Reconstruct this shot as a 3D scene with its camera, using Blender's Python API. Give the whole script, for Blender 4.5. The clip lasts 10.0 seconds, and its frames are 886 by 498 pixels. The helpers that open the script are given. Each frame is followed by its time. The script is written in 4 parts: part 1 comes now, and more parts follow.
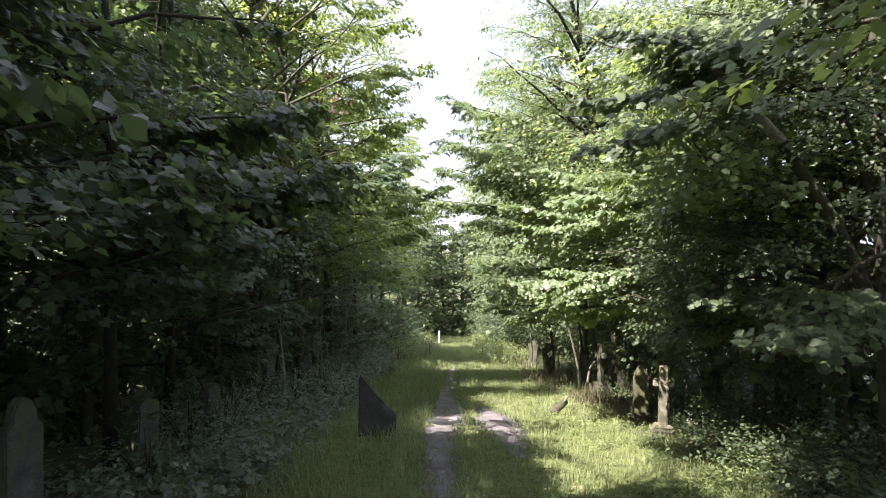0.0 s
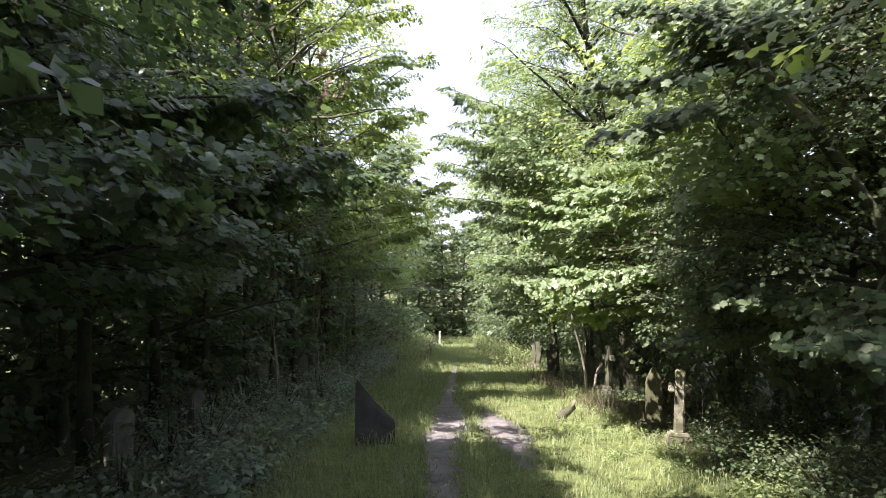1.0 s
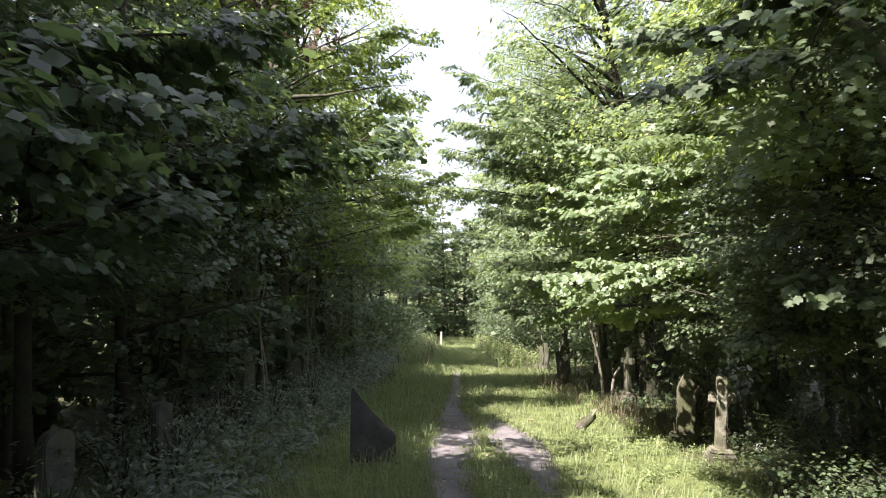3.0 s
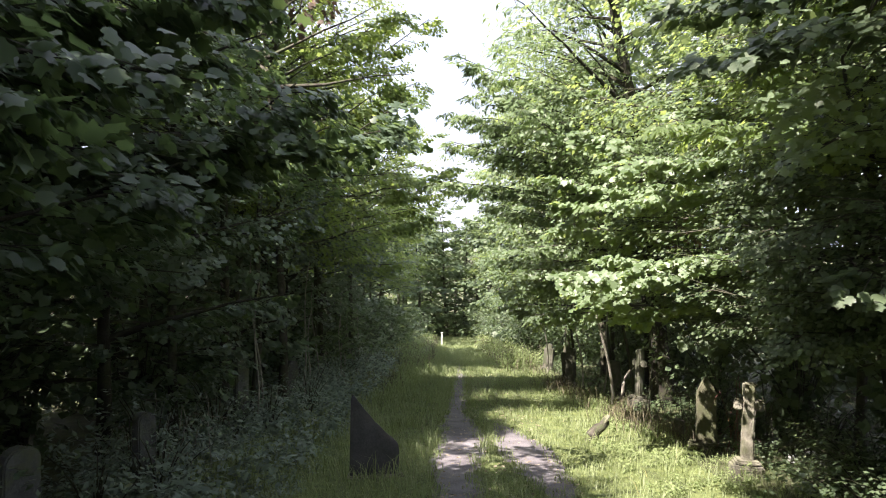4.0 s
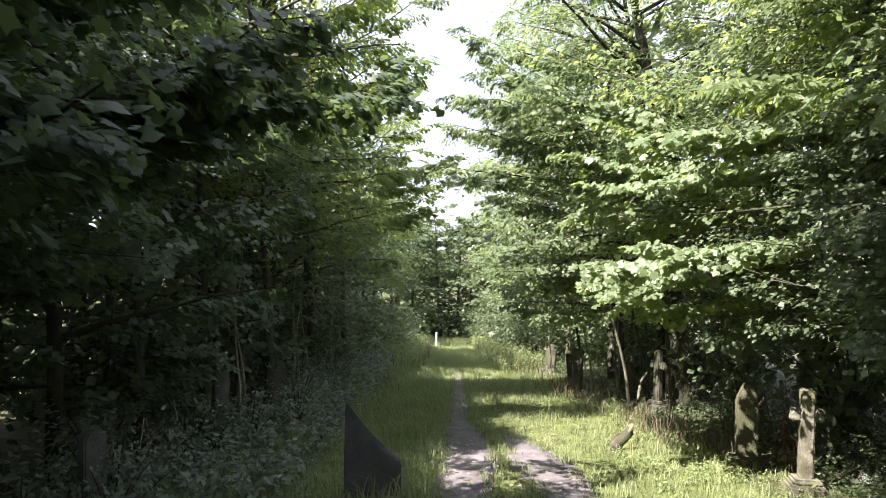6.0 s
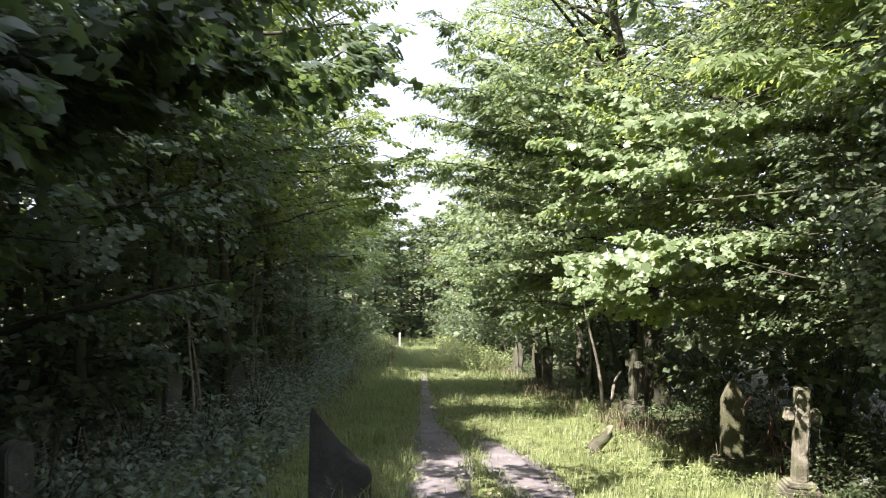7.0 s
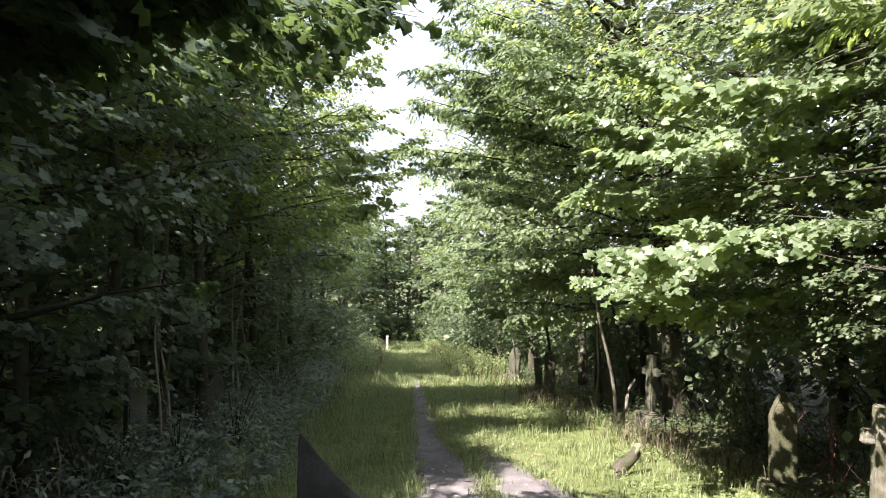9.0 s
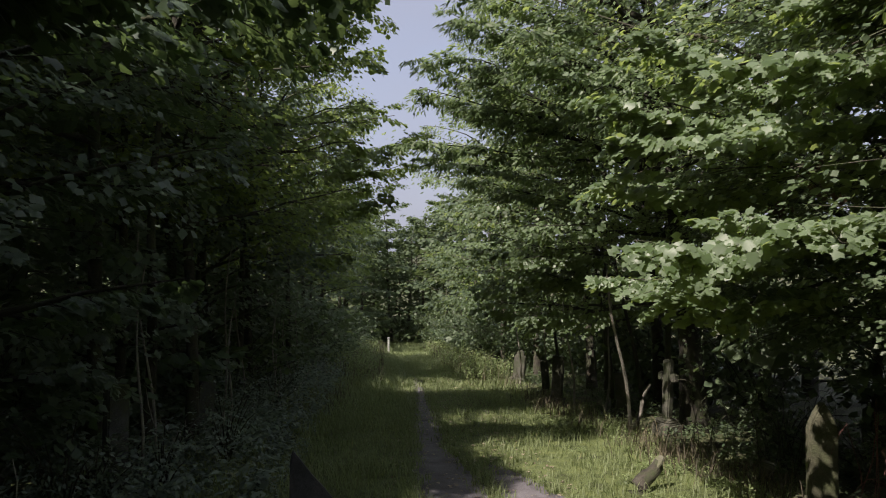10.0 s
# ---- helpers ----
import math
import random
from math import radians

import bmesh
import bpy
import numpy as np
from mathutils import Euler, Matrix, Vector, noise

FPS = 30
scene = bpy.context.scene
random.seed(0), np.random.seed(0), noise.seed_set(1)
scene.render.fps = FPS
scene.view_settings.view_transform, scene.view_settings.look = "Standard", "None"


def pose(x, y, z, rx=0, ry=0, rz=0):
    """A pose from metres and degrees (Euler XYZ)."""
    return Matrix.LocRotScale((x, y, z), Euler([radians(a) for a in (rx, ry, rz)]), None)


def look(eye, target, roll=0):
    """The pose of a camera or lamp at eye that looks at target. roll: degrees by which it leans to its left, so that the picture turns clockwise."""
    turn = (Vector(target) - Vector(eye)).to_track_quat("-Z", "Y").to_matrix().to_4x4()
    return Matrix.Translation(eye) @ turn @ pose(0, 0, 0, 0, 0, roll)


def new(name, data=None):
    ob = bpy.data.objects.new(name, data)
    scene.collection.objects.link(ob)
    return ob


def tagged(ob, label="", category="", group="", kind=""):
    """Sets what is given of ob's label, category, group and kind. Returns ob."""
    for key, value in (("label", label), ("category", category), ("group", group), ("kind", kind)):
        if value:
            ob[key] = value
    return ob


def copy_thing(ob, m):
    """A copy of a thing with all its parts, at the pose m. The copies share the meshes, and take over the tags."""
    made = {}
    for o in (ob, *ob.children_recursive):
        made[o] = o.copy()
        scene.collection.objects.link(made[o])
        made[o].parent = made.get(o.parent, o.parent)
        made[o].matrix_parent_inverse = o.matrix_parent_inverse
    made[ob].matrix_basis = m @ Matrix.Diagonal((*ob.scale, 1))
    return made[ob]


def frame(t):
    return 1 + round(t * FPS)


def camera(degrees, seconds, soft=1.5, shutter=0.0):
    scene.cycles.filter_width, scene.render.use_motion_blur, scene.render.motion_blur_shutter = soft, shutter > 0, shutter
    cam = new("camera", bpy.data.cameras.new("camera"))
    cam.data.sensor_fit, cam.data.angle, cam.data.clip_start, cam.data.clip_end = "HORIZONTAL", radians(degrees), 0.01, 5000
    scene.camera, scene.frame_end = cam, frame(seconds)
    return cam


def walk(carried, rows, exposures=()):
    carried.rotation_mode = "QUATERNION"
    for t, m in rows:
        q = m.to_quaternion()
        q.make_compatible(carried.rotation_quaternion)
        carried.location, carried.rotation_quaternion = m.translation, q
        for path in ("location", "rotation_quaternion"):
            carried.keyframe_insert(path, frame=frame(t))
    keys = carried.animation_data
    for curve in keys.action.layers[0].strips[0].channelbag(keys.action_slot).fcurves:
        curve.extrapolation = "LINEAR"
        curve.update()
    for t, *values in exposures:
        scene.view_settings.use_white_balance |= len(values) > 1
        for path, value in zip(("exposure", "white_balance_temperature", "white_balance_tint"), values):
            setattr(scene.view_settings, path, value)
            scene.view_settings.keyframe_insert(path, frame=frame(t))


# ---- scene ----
cam = camera(66.1, 10.0, soft=1.0, shutter=0.5)
METRES, EYE, TILT, LEAN, TURN = 5.4, 1.75, 0.0, 0.0, 0.0
ROWS = [
    (0.0, 0.0, 0.0, 0.0, 0.0, -0.03, -0.04),
    (0.5, -0.0017, 0.0546, -0.0038, 0.01, -0.03, -0.05),
    (1.0, -0.0036, 0.1057, -0.0087, 0.04, -0.02, -0.04),
    (1.5, -0.0065, 0.1601, -0.0143, 0.07, 0.0, -0.06),
    (2.0, -0.0092, 0.2104, -0.02, 0.08, 0.0, -0.09),
    (2.5, -0.0137, 0.2633, -0.0266, 0.08, 0.0, -0.08),
    (4.0, -0.0343, 0.412, -0.037, -0.02, -0.04, -0.01),
    (4.5, -0.0407, 0.4637, -0.0414, -0.03, -0.05, 0.0),
    (5.0, -0.0475, 0.5107, -0.0484, -0.23, -0.05, -0.01),
    (6.5, -0.0762, 0.651, -0.0728, -1.83, 0.06, -0.07),
    (7.0, -0.0856, 0.6983, -0.0817, -3.97, 0.09, -0.2),
    (7.5, -0.0938, 0.7489, -0.0863, -5.35, 0.1, -0.04),
    (8.0, -0.1023, 0.7924, -0.0891, -5.33, 0.15, -0.08),
    (8.5, -0.1104, 0.8404, -0.0925, -5.31, 0.2, -0.15),
    (9.0, -0.1143, 0.8857, -0.0945, -5.28, 0.25, -0.13),
    (9.5, -0.1152, 0.9371, -0.0972, -5.25, 0.28, -0.12),
    (10.0, -0.1159, 0.985, -0.1014, -5.2, 0.35, -0.12),
]
STOPS = 2.13
WARM, TINT = 6750, 18
EXPOSURES = [(0.0, STOPS, WARM, TINT), (5.0, STOPS + 0.02, WARM, TINT), (7.0, STOPS + 0.07, WARM, TINT), (9.2, STOPS + 0.02, WARM, TINT), (9.5, STOPS - 0.6, WARM, TINT), (10.0, STOPS - 1.55, WARM, TINT)]
walk(cam, [(t, pose(0, 0, EYE, TILT, LEAN, TURN) @ pose(METRES * x, METRES * y, METRES * z, 90 + pitch, roll, yaw)) for t, x, y, z, yaw, pitch, roll in ROWS], exposures=EXPOSURES)

# ---------------- daylight ----------------
SUN = Vector((-0.48, -0.38, 0.79)).normalized()
world = bpy.data.worlds.new("sky")
scene.world = world
world.use_nodes = True
wn = world.node_tree.nodes
sky = wn.new("ShaderNodeTexSky")
sky.sky_type = "NISHITA"
sky.sun_disc = False
sky.sun_elevation = math.asin(SUN.z)
sky.sun_rotation = math.atan2(SUN.x, SUN.y)
sky.dust_density = 3.0
cloud = wn.new("ShaderNodeTexNoise")
cloud.inputs["Scale"].default_value, cloud.inputs["Detail"].default_value, cloud.inputs["Roughness"].default_value = 2.4, 6.0, 0.55
veil = wn.new("ShaderNodeMapRange")
veil.inputs["From Min"].default_value, veil.inputs["From Max"].default_value = 0.30, 0.62
veil.inputs["To Min"].default_value, veil.inputs["To Max"].default_value = 0.62, 1.0
world.node_tree.links.new(cloud.outputs["Fac"], veil.inputs["Value"])
haze = wn.new("ShaderNodeMix")
haze.data_type = "RGBA"
haze.inputs[7].default_value = (1.95, 2.16, 2.70, 1)
world.node_tree.links.new(veil.outputs["Result"], haze.inputs[0])
world.node_tree.links.new(sky.outputs["Color"], haze.inputs[6])
world.node_tree.links.new(haze.outputs[2], wn["Background"].inputs["Color"])
wn["Background"].inputs["Strength"].default_value = 0.15
sun = new("sun", bpy.data.lights.new("sun", "SUN"))
sun.data.energy, sun.data.angle, sun.data.color = 5.0, radians(0.6), (1.0, 0.95, 0.85)
sun.matrix_world = look(SUN * 60, (0, 0, 0))


# ---------------- materials ----------------
def shader(name):
    m = bpy.data.materials.new(name)
    m.use_nodes = True
    t = m.node_tree
    return m, t, t.nodes, t.nodes["Principled BSDF"]


def ramp(t, source, stops):
    r = t.nodes.new("ShaderNodeValToRGB")
    while len(r.color_ramp.elements) < len(stops):
        r.color_ramp.elements.new(0.5)
    for e, (p, c) in zip(r.color_ramp.elements, stops):
        e.position, e.color = p, (*c, 1)
    t.links.new(source, r.inputs["Fac"])
    return r.outputs["Color"]


def grain(t, scale, detail=4.0, rough=0.6):
    g = t.nodes.new("ShaderNodeTexNoise")
    g.inputs["Scale"].default_value, g.inputs["Detail"].default_value, g.inputs["Roughness"].default_value = scale, detail, rough
    co = t.nodes.new("ShaderNodeNewGeometry")
    t.links.new(co.outputs["Position"], g.inputs["Vector"])
    return g.outputs["Fac"]


def blend(t, fac, a, b, mode="MIX"):
    x = t.nodes.new("ShaderNodeMix")
    x.data_type, x.blend_type = "RGBA", mode
    for k, v in ((0, fac), (6, a), (7, b)):
        if isinstance(v, (int, float)):
            x.inputs[k].default_value = v
        elif isinstance(v, tuple):
            x.inputs[k].default_value = (*v, 1)
        else:
            t.links.new(v, x.inputs[k])
    return x.outputs[2]


def relief(t, b, height, strength, distance=0.02):
    n = t.nodes.new("ShaderNodeBump")
    n.inputs["Strength"].default_value, n.inputs["Distance"].default_value = strength, distance
    t.links.new(height, n.inputs["Height"])
    t.links.new(n.outputs["Normal"], b.inputs["Normal"])


def leaf_material(name, dark, light, glow, gloss=0.42, clear=0.38, odd=None, lit=0.5):
    """A leaf: a waxy upper face that lets part of the light through."""
    m, t, n, b = shader(name)
    g = n.new("ShaderNodeNewGeometry")
    stops = [(0.0, dark), (0.8, light), (1.0, odd or light)]
    if odd:
        stops = [(0.0, dark), (0.9, light), (0.985, light), (1.0, odd)]
    c = ramp(t, g.outputs["Random Per Island"], stops)
    patch = grain(t, 0.7, 2.0)
    c = blend(t, patch, blend(t, 0.35, c, dark), c)
    t.links.new(c, b.inputs["Base Color"])
    b.inputs["Roughness"].default_value = gloss
    b.inputs["Specular IOR Level"].default_value = 0.42
    tr = n.new("ShaderNodeBsdfTranslucent")
    t.links.new(blend(t, lit, c, glow), tr.inputs["Color"])
    mix = n.new("ShaderNodeMixShader")
    mix.inputs[0].default_value = clear
    t.links.new(b.outputs[0], mix.inputs[1])
    t.links.new(tr.outputs[0], mix.inputs[2])
    t.links.new(mix.outputs[0], n["Material Output"].inputs["Surface"])
    return m


def solid_material(name, stops, scale, rough=0.9, bump=0.5, fine=40.0, moss=None):
    m, t, n, b = shader(name)
    c = ramp(t, grain(t, scale, 6.0, 0.65), stops)
    f = grain(t, fine, 5.0, 0.7)
    c = blend(t, 0.5, c, ramp(t, f, [(0.3, (0.35, 0.35, 0.35)), (0.7, (1.3, 1.3, 1.3))]), "MULTIPLY")
    if moss:
        k = ramp(t, grain(t, scale * 0.6, 5.0, 0.7), [(0.45, (0, 0, 0)), (0.62, (1, 1, 1))])
        c = blend(t, k, c, moss)
    t.links.new(c, b.inputs["Base Color"])
    b.inputs["Roughness"].default_value = rough
    relief(t, b, f, bump)
    return m


# Sycamore leaves in three tones: shade, sun and backlight are put into the colour.
SHADE_TONED = leaf_material("shade_toned_leaf", (0.048, 0.075, 0.052), (0.11, 0.155, 0.10), (0.31, 0.46, 0.11), 0.43, 0.34)
SUN_TONED = leaf_material("sun_toned_maple_leaf", (0.065, 0.105, 0.04), (0.21, 0.275, 0.18), (0.48, 0.60, 0.15), 0.42, 0.46, None, 0.7)
ASH = leaf_material("ash_leaf", (0.09, 0.14, 0.06), (0.20, 0.27, 0.145), (0.41, 0.53, 0.16), 0.45, 0.5)
BACKLIGHT_TONED = leaf_material("backlight_toned_leaf", (0.075, 0.115, 0.045), (0.17, 0.23, 0.11), (0.49, 0.61, 0.15), 0.46, 0.56, None, 0.7)
HEDGE = leaf_material("hedge_leaf", (0.05, 0.079, 0.045), (0.132, 0.178, 0.10), (0.28, 0.37, 0.11), 0.5)
ELM = leaf_material("elm_leaf", (0.076, 0.112, 0.082), (0.17, 0.22, 0.16), (0.32, 0.42, 0.18), 0.36, 0.4)
HERB = leaf_material("herb_leaf", (0.10, 0.137, 0.115), (0.245, 0.305, 0.25), (0.27, 0.35, 0.19), 0.5, 0.3, (0.30, 0.26, 0.14))
GRASS = leaf_material("grass_blade", (0.15, 0.19, 0.085), (0.255, 0.30, 0.15), (0.32, 0.40, 0.13), 0.5, 0.4, (0.42, 0.36, 0.18))
LITTER = leaf_material("dry_litter", (0.10, 0.07, 0.04), (0.40, 0.34, 0.26), (0.3, 0.2, 0.1), 0.7, 0.1)
FRESH = leaf_material("fresh_weed_leaf", (0.13, 0.175, 0.075), (0.26, 0.32, 0.15), (0.36, 0.46, 0.13), 0.55, 0.35)
DRY = leaf_material("withered_leaf", (0.075, 0.048, 0.034), (0.15, 0.105, 0.07), (0.2, 0.13, 0.08), 0.6, 0.2)
DEAD = leaf_material("dead_stalk", (0.05, 0.042, 0.028), (0.16, 0.135, 0.085), (0.2, 0.17, 0.1), 0.7, 0.1)
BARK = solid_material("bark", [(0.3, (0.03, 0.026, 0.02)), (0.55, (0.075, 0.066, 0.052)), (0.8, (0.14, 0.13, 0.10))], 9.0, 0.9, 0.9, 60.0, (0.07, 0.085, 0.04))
# Darker BARK for ash and near left trunks, their shade put in the colour.
SHADE_TONED_BARK = solid_material("shade_toned_bark", [(0.3, (0.014, 0.012, 0.009)), (0.55, (0.032, 0.027, 0.021)), (0.8, (0.06, 0.052, 0.042))], 9.0, 0.92, 0.9, 60.0, (0.04, 0.045, 0.02))
PALE_BARK = solid_material("pale_bark", [(0.3, (0.17, 0.155, 0.13)), (0.7, (0.40, 0.37, 0.32))], 8.0, 0.85, 0.6, 60.0)
RED_STEM = solid_material("red_bramble_stem", [(0.3, (0.07, 0.025, 0.022)), (0.7, (0.20, 0.075, 0.06))], 12.0, 0.7, 0.3, 60.0)
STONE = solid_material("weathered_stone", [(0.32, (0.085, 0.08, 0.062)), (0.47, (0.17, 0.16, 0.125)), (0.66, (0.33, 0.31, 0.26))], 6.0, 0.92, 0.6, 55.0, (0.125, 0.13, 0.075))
# Two darker copies of STONE, with the headstones' shade put into their tone.
DARK_STONE = solid_material("shade_toned_mossy_stone", [(0.3, (0.045, 0.045, 0.036)), (0.5, (0.09, 0.088, 0.07)), (0.75, (0.16, 0.155, 0.125))], 7.0, 0.92, 0.6, 55.0, (0.05, 0.06, 0.03))
SHADE_GREY_STONE = solid_material("shade_toned_grey_stone", [(0.3, (0.06, 0.061, 0.063)), (0.5, (0.10, 0.102, 0.105)), (0.75, (0.165, 0.165, 0.17))], 7.0, 0.92, 0.6, 55.0, (0.10, 0.11, 0.07))
MOSSY = solid_material("mossy_olive_stone", [(0.3, (0.06, 0.06, 0.036)), (0.5, (0.10, 0.098, 0.062)), (0.75, (0.17, 0.16, 0.11))], 8.0, 0.95, 0.7, 50.0, (0.075, 0.085, 0.04))
SLATE = solid_material("dark_slate", [(0.3, (0.035, 0.035, 0.04)), (0.7, (0.085, 0.083, 0.09))], 5.0, 0.7, 0.4, 45.0)
WHITE = solid_material("white_paint", [(0.3, (0.40, 0.40, 0.38)), (0.7, (0.62, 0.62, 0.60))], 4.0, 0.6, 0.2, 30.0)
ASPHALT = solid_material("worn_path", [(0.3, (0.075, 0.066, 0.07)), (0.5, (0.15, 0.138, 0.152)), (0.75, (0.23, 0.215, 0.235))], 2.2, 0.9, 0.6, 70.0)
TURF = solid_material("turf", [(0.3, (0.05, 0.06, 0.022)), (0.5, (0.11, 0.14, 0.045)), (0.75, (0.19, 0.22, 0.075))], 4.0, 0.95, 0.9, 35.0)
SOIL = solid_material("soil", [(0.3, (0.035, 0.03, 0.018)), (0.55, (0.075, 0.085, 0.035)), (0.75, (0.13, 0.16, 0.055))], 3.0, 0.95, 0.8, 30.0)


# ---------------- geometry helpers ----------------
def ground_at(x, y):
    """Height of the ground: a steady fall along the path, level far away, with small humps."""
    s = -0.098 * 75 * np.tanh(np.asarray(y, float) / 75 * 1.0)
    s = s - 0.098 * (np.clip(y, -60, 60) - 75 * np.tanh(np.clip(y, -60, 60) / 75)) * 1.0
    x = np.asarray(x, float)
    hump = 0.03 * np.sin(1.7 * x + 0.6 * y) * np.sin(0.9 * y + 1.1) * np.clip(np.abs(x - 0.6) - 0.9, 0, 1)
    bank = 0.10 * np.clip((np.abs(x - 0.5) - 1.6) / 2.0, 0, 1.5)
    return s + hump + bank


def mesh_object(name, verts, faces, mats, parent=None, label="", index=None, smooth=False):
    """verts (n,3) and faces (m,k) arrays into one mesh object."""
    verts, faces = np.asarray(verts, np.float32), np.asarray(faces, np.int32)
    me = bpy.data.meshes.new(name)
    k = faces.shape[1]
    me.vertices.add(len(verts))
    me.vertices.foreach_set("co", verts.ravel())
    me.loops.add(faces.size)
    me.loops.foreach_set("vertex_index", faces.ravel())
    me.polygons.add(len(faces))
    me.polygons.foreach_set("loop_start", np.arange(0, faces.size, k, dtype=np.int32))
    for mt in mats if isinstance(mats, (list, tuple)) else [mats]:
        me.materials.append(mt)
    if index is not None:
        me.polygons.foreach_set("material_index", np.asarray(index, np.int32))
    if smooth:
        me.polygons.foreach_set("use_smooth", np.ones(len(faces), bool))
    me.update(calc_edges=True)
    ob = new(name, me)
    ob.parent = parent
    if label:
        ob["label"] = label
    return ob


def part(name, bm, material, parent=None, label=""):
    me = bpy.data.meshes.new(name)
    bm.to_mesh(me)
    bm.free()
    me.materials.append(material)
    ob = new(name, me)
    ob.parent = parent
    if label:
        ob["label"] = label
    return ob


def tubes(lines, sides=6):
    """Tapered tubes along polylines [(points (n,3), radii (n,))] -> verts, quads."""
    vs, fs, at = [], [], 0
    ring = np.linspace(0, 2 * np.pi, sides, endpoint=False)
    for pts, rad in lines:
        pts = np.asarray(pts, float)
        n = len(pts)
        d = np.gradient(pts, axis=0)
        d /= np.linalg.norm(d, axis=1)[:, None] + 1e-9
        ref = np.where(np.abs(d[:, 2:3]) > 0.9, np.array([[1.0, 0, 0]]), np.array([[0, 0, 1.0]]))
        u = np.cross(d, ref)
        u /= np.linalg.norm(u, axis=1)[:, None] + 1e-9
        w = np.cross(d, u)
        v = pts[:, None, :] + np.asarray(rad)[:, None, None] * (np.cos(ring)[None, :, None] * u[:, None, :] + np.sin(ring)[None, :, None] * w[:, None, :])
        vs.append(v.reshape(-1, 3))
        i, j = np.meshgrid(np.arange(n - 1), np.arange(sides), indexing="ij")
        a, b = i * sides + j, i * sides + (j + 1) % sides
        fs.append(np.stack([a, b, b + sides, a + sides], -1).reshape(-1, 4) + at)
        at += n * sides
    return np.concatenate(vs), np.concatenate(fs)


def outline_leaf(pts, fold):
    """A leaf blade: a fan of triangles from its stalk, both halves bent down from the midrib."""
    p = np.array(pts, float)
    v = np.concatenate([[[0.28, 0, 0]], np.c_[p, -fold * np.abs(p[:, 1]) - 0.18 * p[:, 0] ** 2]])
    v[0, 2] = -0.18 * 0.28 ** 2
    k = len(p)
    return v, np.array([[0, 1 + i, 1 + (i + 1) % k] for i in range(k)])


LOBED = outline_leaf([(0, 0), (-0.05, -0.20), (0.14, -0.47), (0.35, -0.35), (0.62, -0.54), (0.70, -0.25), (1.0, 0), (0.70, 0.25), (0.62, 0.54), (0.35, 0.35), (0.14, 0.47), (-0.05, 0.20)], 0.22)
LOBED = (LOBED[0][1:], np.array([[0, 1, 2], [0, 2, 3], [3, 4, 5], [5, 6, 7], [7, 8, 9], [9, 10, 0], [10, 11, 0], [0, 3, 9], [3, 5, 7], [3, 7, 9]]))
MIDLEAF = outline_leaf([(0, 0), (0.02, -0.50), (0.34, -0.20), (0.66, -0.52), (1.0, 0), (0.66, 0.52), (0.34, 0.20), (0.02, 0.50)], 0.22)
MIDLEAF = (MIDLEAF[0][1:], np.array([[0, 1, 2], [2, 3, 4], [4, 5, 6], [6, 7, 0], [0, 2, 4], [0, 4, 6]]))
PLAIN = outline_leaf([(0, 0), (0.45, -0.42), (1.0, 0), (0.45, 0.42)], 0.25)
PLAIN = (PLAIN[0][[1, 2, 3, 4]], np.array([[0, 1, 3], [1, 2, 3]]))
NARROW = outline_leaf([(0, 0), (0.4, -0.17), (1.0, 0), (0.4, 0.17)], 0.2)
NARROW = (NARROW[0][[1, 2, 3, 4]], np.array([[0, 1, 3], [1, 2, 3]]))


NETTLE = (np.array([[0, 0, 0], [0.38, -0.24, -0.05], [1.0, 0, -0.2], [0.38, 0.24, -0.05]]), np.array([[0, 1, 3], [1, 2, 3]]))


def unit(a):
    return a / (np.linalg.norm(a, axis=-1, keepdims=True) + 1e-9)


def leaves(shape, pos, along, normal, size):
    """Copies of a leaf shape at pos, pointing along, facing normal -> verts, tris."""
    v, f = shape
    x = unit(along)
    y = unit(np.cross(normal, x))
    z = np.cross(x, y)
    s = size[:, None, None]
    out = pos[:, None, :] + s * (v[None, :, 0:1] * x[:, None] + v[None, :, 1:2] * y[:, None] + v[None, :, 2:3] * z[:, None])
    n, k = len(pos), len(v)
    return out.reshape(-1, 3), (f[None] + (np.arange(n) * k)[:, None, None]).reshape(-1, 3)


def spray_leaves(rng, base, tip, count, shape, size, up=1.0, spread=0.22, face=(0, 0)):
    """Leaves set along many twigs (base, tip arrays), flat layers that droop a little at the ends."""
    n = len(base)
    t = rng.uniform(0.12, 1.05, (n, count))
    axis = tip - base
    length = np.linalg.norm(axis, axis=1)
    side = unit(np.cross(axis, np.array([0, 0, 1.0])))
    sgn = np.where(rng.random((n, count)) < 0.5, -1, 1)
    off = rng.uniform(0.0, 1.0, (n, count)) ** 0.7 * sgn * spread * (1.15 - 0.6 * t)
    pos = base[:, None] + axis[:, None] * t[..., None] + side[:, None] * (off * length[:, None])[..., None]
    pos[..., 2] += rng.normal(0, 0.05, (n, count)) * length[:, None] - 0.06 * np.abs(off) * length[:, None]
    along = unit(axis)[:, None] * 0.6 + side[:, None] * (sgn * rng.uniform(0.2, 1.2, (n, count)))[..., None] + rng.normal(0, 0.25, (n, count, 3))
    along[..., 2] -= rng.uniform(0.0, 0.55, (n, count))
    nor = np.array([face[0], face[1], up]) + 0.35 * unit(axis)[:, None] + rng.normal(0, 0.33, (n, count, 3))
    return leaves(shape, pos.reshape(-1, 3), along.reshape(-1, 3), nor.reshape(-1, 3), size * rng.uniform(0.6, 1.15, n * count))


